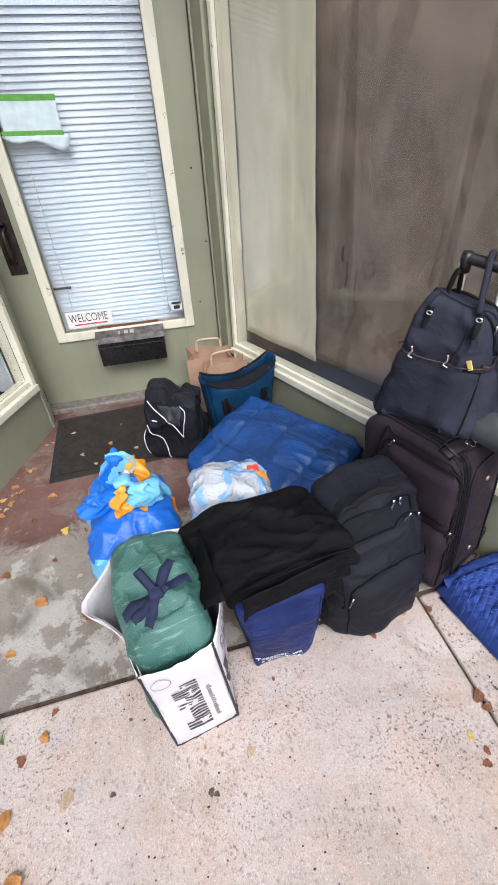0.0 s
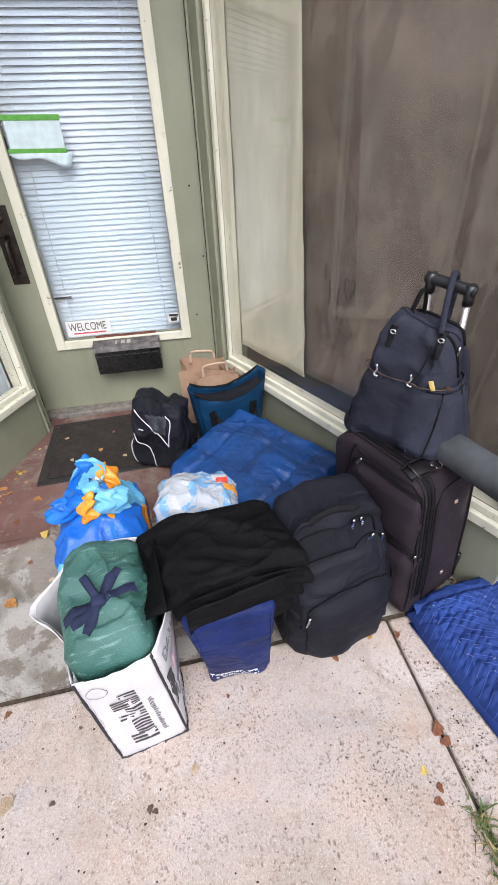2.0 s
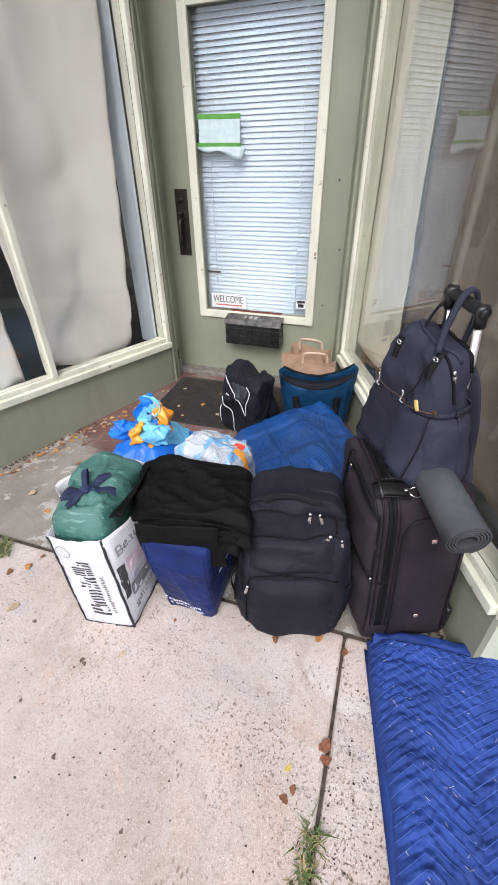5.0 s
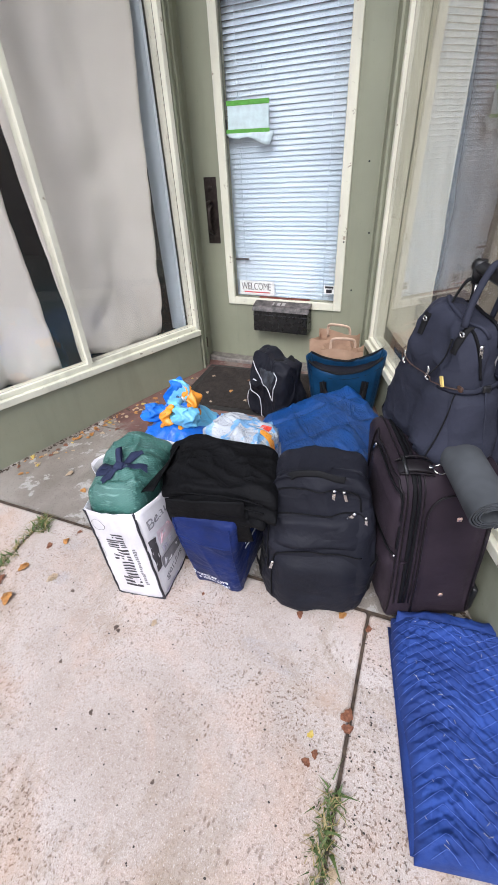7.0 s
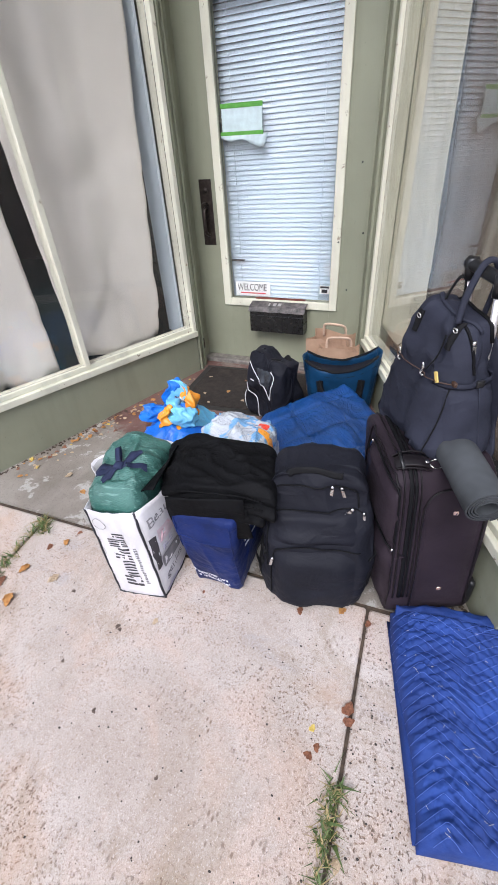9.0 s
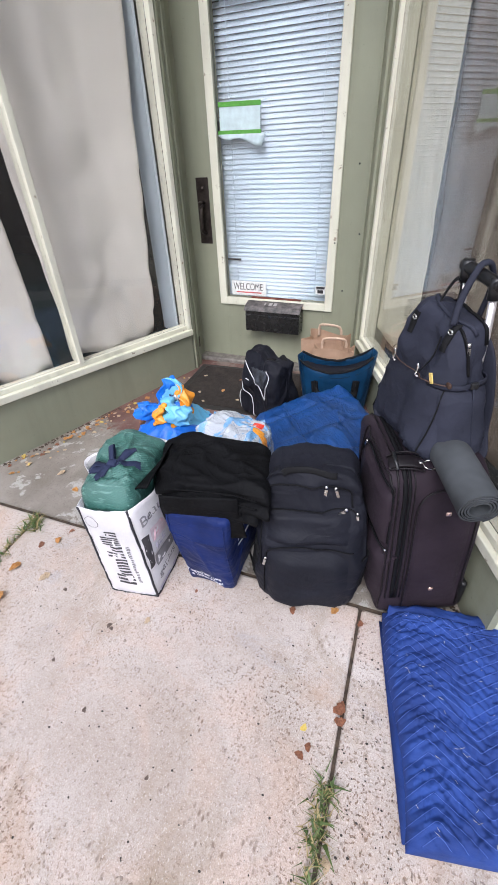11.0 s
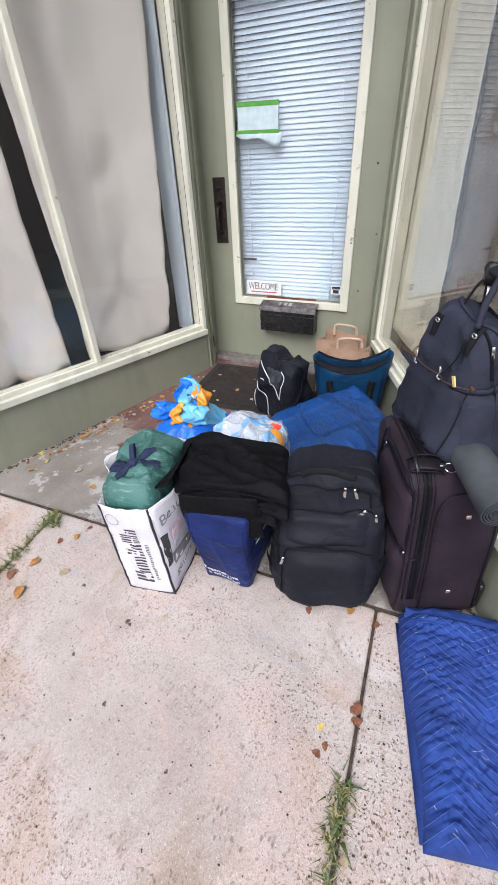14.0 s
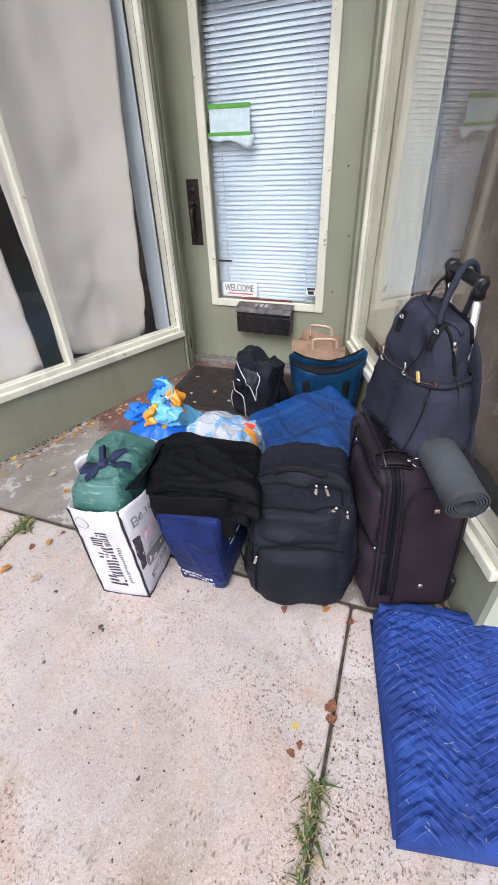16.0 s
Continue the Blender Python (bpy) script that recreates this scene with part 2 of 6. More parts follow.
def sheet(nu, nv, f, thick=0.0):
    """A surface f(u, v), u and v from 0 to 1, with a second side thick away."""
    bm = bmesh.new()
    g = [[bm.verts.new(f(i / nu, j / nv)) for j in range(nv + 1)] for i in range(nu + 1)]
    for i in range(nu):
        for j in range(nv):
            bm.faces.new((g[i][j], g[i + 1][j], g[i + 1][j + 1], g[i][j + 1]))
    if thick:
        bmesh.ops.recalc_face_normals(bm, faces=bm.faces)
        bmesh.ops.solidify(bm, geom=bm.faces[:], thickness=thick)
    return bm


def smooth_path(points, n=6):
    """Points of a Catmull-Rom line through the given ones."""
    p = [Vector(q) for q in points]
    p = [2 * p[0] - p[1]] + p + [2 * p[-1] - p[-2]]
    out = []
    for i in range(1, len(p) - 2):
        for k in range(n):
            t = k / n
            a, b, c, d = p[i - 1:i + 3]
            out.append(0.5 * (2 * b + (c - a) * t + (2 * a - 5 * b + 4 * c - d) * t * t + (3 * b - a - 3 * c + d) * t ** 3))
    out.append(p[-2])
    return out


def strip(points, w, h, side=None, n=6, segs=8, bm=None, closed=False, square=False):
    """A band or tube of width w and thickness h swept along a smooth line; side: the way of its width."""
    bm = bm or bmesh.new()
    pts = smooth_path(points, n) if n > 1 else [Vector(q) for q in points]
    rings = []
    prev = None
    for i, p in enumerate(pts):
        t = (pts[min(i + 1, len(pts) - 1)] - pts[max(i - 1, 0)]).normalized()
        s = Vector(side) if side is not None else (prev if prev is not None else Vector((0.31, 0.52, 0.8)))
        s = s - t * s.dot(t)
        s = s.normalized() if s.length > 1e-6 else t.orthogonal().normalized()
        prev = s
        u = t.cross(s)
        if square:
            prof = [(-1, -1), (1, -1), (1, 1), (-1, 1)]
        else:
            prof = [(math.cos(a), math.sin(a)) for a in (2 * math.pi * k / segs for k in range(segs))]
        rings.append([bm.verts.new(p + s * (c * w / 2) + u * (d * h / 2)) for c, d in prof])
    m = len(rings[0])
    for a, b in zip(rings, rings[1:]):
        for k in range(m):
            bm.faces.new((a[k], a[(k + 1) % m], b[(k + 1) % m], b[k]))
    bm.faces.new(rings[0][::-1])
    bm.faces.new(rings[-1])
    return bm


def moved(bm, m):
    bmesh.ops.transform(bm, matrix=m, verts=bm.verts)
    return bm


def nz(p, scale, seed=0.0):
    return noise.noise(Vector((p[0] * scale + seed, p[1] * scale - seed * 0.7, p[2] * scale + seed * 1.3)))


def crease(p, scale, seed=0.0, stretch=(1, 1, 1), sharp=5.0):
    """Sharp ridges where folds of cloth meet, 0 to 1."""
    q = Vector((p[0] * stretch[0], p[1] * stretch[1], p[2] * stretch[2]))
    w = Vector((nz(q, scale * 0.6, seed + 11), nz(q, scale * 0.6, seed + 23), nz(q, scale * 0.6, seed + 37))) * (0.35 / scale)
    return (1 - min(1.0, 1.7 * abs(nz(q + w, scale, seed)))) ** sharp


def words(text, size, m, material, parent, name="lettering", depth=0.0006, align="LEFT"):
    """Raised lettering in the built-in font, lying in the local x-y plane of m."""
    cu = bpy.data.curves.new(name, "FONT")
    cu.body, cu.size, cu.extrude, cu.align_x = text, size, depth, align
    tmp = bpy.data.objects.new(name, cu)
    scene.collection.objects.link(tmp)
    bpy.context.view_layer.update()
    me = bpy.data.meshes.new_from_object(tmp.evaluated_get(bpy.context.evaluated_depsgraph_get()))
    bpy.data.objects.remove(tmp)
    me.transform(m)
    me.materials.clear()
    me.materials.append(material)
    ob = new(name, me)
    ob.parent = parent
    return ob


def frame_of(origin, x):
    """A pose at origin with its x axis along the level direction x and z up."""
    a = Vector((x[0], x[1], 0)).normalized()
    m = Matrix(((a.x, -a.y, 0, origin[0]), (a.y, a.x, 0, origin[1]), (0, 0, 1, origin[2] if len(origin) > 2 else 0), (0, 0, 0, 1)))
    return m


# the pavement climbs gently towards the shop front; what stands on it is laid out on a level plane and tilted with it
SLOPE = Matrix(((1.0120, -0.0213, -0.0072, 0.0405), (0.0206, 1.0085, -0.0846, 0.0504), (0.0090, 0.0844, 1.0087, -0.0373), (0, 0, 0, 1)))


def placed(name, m, label, category, group="", kind=""):
    """A thing standing on the sloping ground; m: its pose on the level plane."""
    return empty(name, SLOPE @ m, label, category, group, kind)


def gz(y):
    """Height of the floor over the plane of the pavement."""
    return 0.0 if y < 0.66 else -0.065 * min(1.0, (y - 0.66) / 1.5)


# ---- setting ----
def structure(name, bm, material, label, category, m=None):
    ob = obj(name, bm, material)
    if m is not None:
        ob.matrix_world = m
    return tagged(ob, label, category, kind="structure")


DOOR_Y = 2.31
RISE = 0.147
DOOR_Z = 0.163
ML = frame_of((-0.548, 2.085, RISE), (0.366, 0.931))
MR = frame_of((0.468, 2.165, RISE), (0.386, -0.9225))
LW = 1.485
RW = 1.585

# ground, pavement slabs and entry floor
structure("ground", box(-400, 400, -400, 400, -0.9, -0.56), SOIL, "dark soil under and beyond the concrete pavement", "ground")
pavement = empty("pavement", SLOPE, "pale pinkish speckled concrete pavement slabs, stained and worn", "pavement", kind="structure")
PITCH = 1.325


def slab_mesh(x0, x1, y0, y1, z1):
    bm = box(x0, x1, y0, y1, -0.18, z1, 0.008, 2)
    return bm


xs = [-0.6 + k * PITCH for k in range(-2, 4)]
for i in range(len(xs) - 1):
    for j in range(3):
        y1 = 0.655 - j * PITCH
        g = 0.0045
        part("slab", slab_mesh(xs[i] + g, xs[i + 1] - g, y1 - PITCH + 2 * g, y1 - 0.004, -0.003 if (i + j) % 2 else 0.0), PALE_COARSE if i == 3 else PALE, pavement, smooth=False)
joint_dirt = obj("joint_fill", box(xs[0], xs[-1], 0.655 - 3 * PITCH, 0.67, -0.125, -0.011), plain("brown_joint_dirt", (0.06, 0.043, 0.03), 0.95, 0, 0.6, 50, 0.9))
joint_dirt.matrix_world = SLOPE
tagged(joint_dirt, "brown dirt filling the joints between slabs", "joint dirt", kind="structure")
entry = empty("floor", SLOPE, "worn grey concrete entry floor with red paint towards the door", "floor", kind="structure")


def entry_piece(poly):
    bm = bmesh.new()
    lo = [bm.verts.new((x, y, -0.2)) for x, y in poly]
    hi = [bm.verts.new((x, y, gz(y))) for x, y in poly]
    n = len(poly)
    bm.faces.new(lo[::-1])
    bm.faces.new(hi)
    for i in range(n):
        bm.faces.new((lo[i], lo[(i + 1) % n], hi[(i + 1) % n], hi[i]))
    return bm


part("grey_floor", entry_piece([(-1.75, 0.665), (1.35, 0.665), (1.35, 1.279), (-1.75, 1.279)]), ENTRY, entry, smooth=False)
part("red_floor", entry_piece([(-1.75, 1.281), (1.35, 1.281), (1.35, 2.36), (-1.75, 2.36)]), ENTRY, entry, "worn dark red painted concrete", smooth=False)

# walls
def windowed_wall(name, m, x0, x1, label):
    w = empty(name, m, label, "wall", kind="structure")
    part("apron", box(x0, x1, 0.018, 0.13, -0.32, 0.166), GREEN, w, "olive green painted boarding", smooth=False)
    part("header", box(x0, x1, 0.018, 0.13, 2.15, 3.6), GREEN, w, smooth=False)
    return w


windowed_wall("wall_west", ML, -LW, 0.0, "olive green entry wall below a papered shop window")
windowed_wall("wall_east", MR, 0.0, RW, "olive green entry wall below a dirty shop window")
north = empty("wall_north", Matrix.Identity(4), "olive green painted wall round the entry door", "wall", kind="structure")
part("post", prism([(-0.562, 2.098), (-0.606, 2.27), (-0.606, 2.40), (-0.85, 2.40), (-0.68, 2.14)], -0.12, 3.6), GREEN, north, smooth=False)
for s0, s1, proud in ((0.004, 0.046, 0.012), (0.060, 0.098, 0.020), (0.104, 0.150, 0.010)):
    jm = frame_of((-0.562, 2.098), (-0.248, 0.969))
    part("jamb_moulding", moved(box(s0, s1, -proud, 0.006, -0.10, 3.59, 0.003), jm), GREEN, north, smooth=False)
part("rusty_hole", moved(box(0.066, 0.084, -0.0225, -0.0195, 0.20, 0.27, 0.001), jm), plain("rust_edged_hole", (0.03, 0.018, 0.012), 0.9, 0, 0.8, 80), north, "rusty latch hole", smooth=False)
part("jamb", box(-0.640, -0.604, 2.255, 2.34, 0.0, 2.18, 0.003), GREEN, north, smooth=False)
part("post", prism([(0.422, 2.275), (0.446, 2.199), (0.457, 2.197), (0.53, 2.26), (0.62, 2.40), (0.422, 2.40)], -0.12, 3.6), GREEN, north, smooth=False)
part("header", box(-0.606, 0.422, 2.30, 2.40, 2.148, 3.6), GREEN, north, smooth=False)
part("door_stop", box(0.412, 0.4215, 2.275, 2.30, 0.10, 2.148, 0.002), GREEN, north, smooth=False)
structure("ceiling", box(-4.5, 4.5, 0.835, 4.2, 3.6, 3.75), WHITE_TRIM, "plain pale painted ceiling over the entry", "ceiling")
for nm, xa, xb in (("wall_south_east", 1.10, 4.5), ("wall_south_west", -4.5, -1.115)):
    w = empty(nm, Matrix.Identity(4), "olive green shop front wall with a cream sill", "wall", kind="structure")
    # apron takes the lightened olive in place of stronger daylight
    part("apron", box(xa, xb, 0.718, 0.82, -0.15, 0.166 + RISE), GREEN_LIT, w, smooth=False)
    part("header", box(xa, xb, 0.718, 0.82, 2.15 + RISE, 4.2), GREEN, w, smooth=False)
# interior walls added to close the shop off, coloured as dark as its gloom
structure("wall_back", box(-4.5, 4.5, 4.1, 4.2, -0.2, 3.6), DARK_ROOM, "added near-black back wall with the shop's gloom in its colour", "wall")
for x, z in ((1.135, 0.235), (1.15, 0.12), (1.29, 0.24)):
    part("rusty_nail", moved(strip([(0, 0.003, 0), (0, -0.0025, 0)], 0.016, 0.013, (1, 0, 0), 1, 10), Matrix.Translation((x, 0.718, z))), plain("rust", (0.22, 0.075, 0.025), 0.9, 0, 0.5, 120), bpy.data.objects["wall_south_east"], "rusty nail head")
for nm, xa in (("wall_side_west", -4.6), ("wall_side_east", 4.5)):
    structure(nm, box(xa, xa + 0.1, 0.72, 4.2, -0.2, 3.6), DARK_ROOM, "added near-black side wall with the shop's gloom in its colour", "wall")
inside = plain("dark_teal_carpet", (0.012, 0.026, 0.03), 0.95, 0, 0.3, 200, 0.6)
structure("display_floor_east", prism([(0.615, 2.30), (1.215, 0.83), (4.5, 0.83), (4.5, 4.1), (0.615, 4.1)], 0.2, 0.172 + RISE), inside, "dark teal carpet on the shop window floor", "floor")
structure("display_floor_west", prism([(-0.70, 2.30), (-0.86, 4.1), (-4.5, 4.1), (-4.5, 0.83), (-1.245, 0.83)], 0.2, 0.172 + RISE), inside, "dark carpet on the shop window floor", "floor")


def window(name, m, x0, x1, label, mullions=(), glass=GLASS, trim=CREAM, z1=2.15, yg=0.055, fw=0.032, y0=0.006, beads=True):
    w = empty(name, m, label, "window", kind="structure")
    part("window_sill", box(x0, x1, -0.004, 0.115, 0.168, 0.203, 0.004), trim, w, "chipped cream painted sill", smooth=False)
    part("bottom_rail", box(x0, x1, yg - 0.021, 0.085, 0.2035, 0.228, 0.003), trim, w, smooth=False)
    part("window_frame", box(x0, x0 + fw, y0, 0.1, 0.2035, z1, 0.004), trim, w, smooth=False)
    part("window_frame", box(x1 - fw, x1, y0, 0.1, 0.2035, z1, 0.004), trim, w, smooth=False)
    if beads:
        part("stop_bead", box(x0 + fw, x0 + fw + 0.01, 0.03, 0.07, 0.2285, z1, 0.002), trim, w, smooth=False)
        part("stop_bead", box(x1 - fw - 0.01, x1 - fw, 0.03, 0.07, 0.2285, z1, 0.002), trim, w, smooth=False)
    part("top_rail", box(x0, x1, 0.006, 0.1, z1, z1 + 0.05, 0.003), trim, w, smooth=False)
    edges = [x0 + fw]
    for s in mullions:
        part("mullion", box(s - 0.014, s + 0.014, 0.01, 0.09, 0.2285, z1, 0.003), trim, w, smooth=False)
        edges += [s - 0.014, s + 0.014]
    edges.append(x1 - fw)
    for a, b in zip(edges[::2], edges[1::2]):
        p = part("pane", box(a, b, yg - 0.003, yg + 0.003, 0.2285, z1), glass, w, smooth=False)
        p.visible_shadow = False
    return w


west_window = window("window_1", ML, -LW, 0.002, "shop window with chipped cream frame, covered inside by grey paper", (-0.74,), yg=0.042, fw=0.026, beads=False)
east_window = window("window_2", MR, -0.030, RW, "dirty shop window with cream frame, papered over inside", (), GLASS_DIRTY, yg=0.034, fw=0.026, y0=0.014, beads=False)
window("window_3", Matrix.Translation((0, 0.70, RISE)), 1.095, 2.9, "shop front window with off-white painted frame", (), GLASS, WHITE_TRIM)
window("window_4", Matrix.Translation((0, 0.70, RISE)), -3.4, -1.115, "shop front window with off-white painted frame", (), GLASS, WHITE_TRIM)

# ---- entry door and what hangs on it ----
door = empty("door_1", Matrix.Translation((0, DOOR_Y, DOOR_Z)), "closed olive green entry door with a tall blinded glass", "door", kind="structure")
for a, b in ((-0.606, -0.393), (0.235, 0.411)):
    part("stile", box(a, b, 0, 0.042, -0.052, 1.978, 0.002), GREEN, door, smooth=False)
part("bottom_rail", box(-0.393, 0.235, 0.0005, 0.042, -0.052, 0.343), GREEN, door, smooth=False)
part("top_rail", box(-0.393, 0.235, 0.0005, 0.042, 1.677, 1.978), GREEN, door, smooth=False)
for a, b, c, d in ((-0.44, -0.393, 0.298, 1.725), (0.235, 0.282, 0.298, 1.725)):
    part("moulding", box(a, b, -0.014, 0.012, c, d, 0.004), CREAM, door, "cream painted glazing bead", smooth=False)
for c, d in ((0.298, 0.343), (1.677, 1.725)):
    part("moulding", box(-0.3935, 0.2355, -0.0135, 0.012, c, d, 0.004), CREAM, door, "cream painted glazing bead", smooth=False)
pane = part("pane", box(-0.393, 0.235, 0.016, 0.021, 0.343, 1.677), GLASS_DOOR, door, smooth=False)
pane.visible_shadow = False
plate = part("door_handle", box(-0.545, -0.468, -0.006, 0.0, 0.648, 0.984, 0.003), BRONZE, door, "worn dark bronze handle plate with a grip", smooth=False)
part("grip", strip([(-0.506, -0.006, 0.70), (-0.506, -0.045, 0.722), (-0.506, -0.052, 0.775), (-0.506, -0.045, 0.83), (-0.506, -0.006, 0.85)], 0.022, 0.016, (1, 0, 0)), BRONZE, plate)
part("thumb_latch", strip([(-0.506, -0.004, 0.862), (-0.506, -0.03, 0.87), (-0.506, -0.045, 0.864)], 0.028, 0.006, (1, 0, 0)), BRONZE, plate)
part("lock_cylinder", moved(strip([(0, 0, 0), (0, -0.012, 0)], 0.026, 0.026, (1, 0, 0), 1, 14), Matrix.Translation((-0.506, -0.004, 0.93))), BRONZE, plate)
for x, z in ((0.394, 0.712), (0.36, 1.02), (0.27, 0.669), (0.33, 0.42)):
    part("nail_hole", moved(strip([(0, 0.001, 0), (0, -0.002, 0)], 0.009, 0.009, (1, 0, 0), 1, 8), Matrix.Translation((x, -0.014 if x == 0.27 else 0, z))), BLACK_PLASTIC, door)
structure("threshold", box(-0.604, 0.42, 2.235, 2.325, 0.03, 0.110, 0.008), plain("scuffed_grey_metal", (0.22, 0.2, 0.18), 0.55, 0.3, 0.35, 30, 0.4), "scuffed grey metal door threshold", "threshold")

# venetian blind
SLAT = plain("white_blind_slat", (0.70, 0.82, 0.92), 0.6, 0, 0.04, 60, 0)
blind = empty("venetian_blind", Matrix.Translation((0, DOOR_Y + 0.055, DOOR_Z)), "closed white venetian blind hanging inside the door glass", "blind")
part("head_rail", box(-0.40, 0.242, -0.014, 0.014, 1.69, 1.72), SLAT, blind, smooth=False)
slat_bm = sheet(1, 4, lambda u, v: Vector((-0.40 + 0.64 * u, (v - 0.5) * 0.0045, (v - 0.5) * 0.0250 + 0.0004 * math.sin(math.pi * v))), 0.0008)
first = part("slat", slat_bm, SLAT, blind)
first.location = (0, 0, 0.352)
for k in range(1, 58):
    s = bpy.data.objects.new("slat", first.data)
    scene.collection.objects.link(s)
    s.parent = blind
    s.location = (0, 0, 0.352 + k * 0.0232)
    s.rotation_euler = (radians(random.Random(k).uniform(-1.2, 1.2) - 26 * max(0.0, (k - 24) / 34)), 0, radians(random.Random(k + 99).uniform(-0.15, 0.15)))
for x in (-0.33, 0.16):
    part("cord", strip([(x, -0.016, 0.35), (x, -0.016, 1.70)], 0.0025, 0.0015, (1, 0, 0), 1, 6), SLAT, blind)

PAPER = plain("white_paper", (0.78, 0.79, 0.77), 0.7, 0, 0.05, 30, 0.2)
INK = plain("black_ink", (0.015, 0.015, 0.017), 0.6, 0, 0.1, 30, 0)
REDINK = plain("red_ink", (0.55, 0.04, 0.05), 0.6, 0, 0.1, 30, 0)
UP = Matrix.Rotation(radians(90), 4, "X")
sign = empty("welcome_sign", Matrix.Translation((-0.373, DOOR_Y + 0.034, 0.350 + DOOR_Z)), "small white welcome sign with a red line behind the door glass", "sign")
part("card", box(0, 0.23, -0.001, 0.001, 0, 0.085), PAPER, sign, smooth=False)
words("WELCOME", 0.052, Matrix.Translation((0.012, -0.0015, 0.032)) @ UP @ Matrix.Diagonal((0.78, 1.15, 1, 1)), INK, sign, "lettering")
part("line", box(0.03, 0.20, -0.0022, -0.001, 0.014, 0.021), REDINK, sign, smooth=False)
sticker = empty("alarm_sticker", Matrix.Translation((0.172, DOOR_Y + 0.012, 0.388 + DOOR_Z)), "small black and white sticker on the door glass", "sticker")
part("card", box(0, 0.058, 0, 0.0035, 0, 0.046), PAPER, sticker, smooth=False)
part("band", box(0.004, 0.054, -0.001, 0, 0.032, 0.043), INK, sticker, smooth=False)
part("emblem", box(0.012, 0.046, -0.001, 0, 0.006, 0.025, 0.0004), INK, sticker, smooth=False)
part("band", box(0.004, 0.054, -0.001, 0, 0.0275, 0.0295), INK, sticker, smooth=False)
TAPE = plain("green_masking_tape", (0.10, 0.34, 0.045), 0.6, 0, 0.2, 60, 0.3)
note = empty("taped_note", Matrix.Translation((-0.392, DOOR_Y + 0.012, 1.143 + DOOR_Z)) @ Matrix.Rotation(radians(1.2), 4, "Y"), "pale notice fixed to the door glass with green tape", "notice")
part("sheet", box(0.012, 0.235, 0, 0.0035, 0.035, 0.152), plain("pale_translucent_paper", (0.58, 0.70, 0.72), 0.5, 0, 0.12, 25, 0.3), note, smooth=False)
part("torn_sheet", sheet(8, 3, lambda u, v: Vector((0.0 + 0.245 * u + 0.02 * v * u, -0.001 - 0.006 * (1 - v) * u, 0.03 - (1 - v) * (0.012 + 0.04 * u + 0.01 * math.sin(9 * u)))), 0.001), plain("pale_torn_paper", (0.55, 0.66, 0.69), 0.5, 0, 0.15, 25, 0.3), note)
part("tape", box(0.006, 0.238, -0.0015, 0, 0.137, 0.157), TAPE, note, "green masking tape", smooth=False)
part("tape", box(0.0, 0.240, -0.0015, 0, 0.026, 0.042), TAPE, note, "green masking tape", smooth=False)
part("clip", box(-0.012, 0.004, -0.001, 0.003, 0.04, 0.085, 0.003), BLACK_PLASTIC, note, smooth=False)
# black strip laid over the blind for the darkness seen through a gap
tagged(obj("slat_gap_strip", box(-0.391, -0.305, DOOR_Y + 0.036, DOOR_Y + 0.039, 0.552 + DOOR_Z, 0.563 + DOOR_Z), BLACK_PLASTIC), "black strip standing for the dark gap at a bent blind slat", "blind slat")

# letter box below the glass
letter = empty("letter_box", Matrix.Translation((-0.068, DOOR_Y, 0.165 + DOOR_Z)), "black metal letter box with a dusty worn lid on the door", "letter box")
part("body", prism([(-0.172, -0.002), (-0.172, -0.082), (0.172, -0.082), (0.172, -0.002)], 0.0, 0.128), BLACK_METAL, letter, smooth=False)
dusty = Mat("dusty_black_lid", 0.6)
dusty.color(dusty.mix(dusty.ramp(dusty.noise(22.0, 5.0, 0.7), 0.4, 0.65), (0.03, 0.028, 0.027), (0.16, 0.14, 0.135)))
part("lid", sheet(2, 6, lambda u, v: Vector((-0.178 + 0.356 * u, -0.003 - 0.088 * v, 0.172 - 0.026 * v - (0.02 if v > 0.95 else 0.0))), 0.003), dusty.m, letter, "dusty worn black lid", smooth=False)
for k, x in enumerate((-0.058, -0.028, 0.002)):
    part("mark", moved(box(x, x + (0.010 if k == 0 else 0.02), -0.014, 0.014, 0, 0.0012), Matrix.Translation((0, -0.048, 0.1615)) @ Matrix.Rotation(radians(16.5), 4, "X")), plain("faded_grey_paint", (0.35, 0.33, 0.32), 0.7), letter, smooth=False)
part("lip", box(-0.174, 0.174, -0.086, -0.08, 0.094, 0.102, 0.002), BLACK_METAL, letter, smooth=False)
part("back_plate", box(-0.16, 0.16, -0.002, -0.0005, 0.16, 0.19), plain("rusty_back_plate", (0.16, 0.05, 0.035), 0.6, 0.2, 0.4), letter, smooth=False)

# ---- paper behind the windows ----
TAUPE = plain("grey_beige_paper", (0.69, 0.65, 0.585), 0.75, 0, 0.06, 3.0, 0.15)
IVORY = plain("ivory_paper", (0.62, 0.60, 0.46), 0.7, 0, 0.06, 3.0, 0.12)


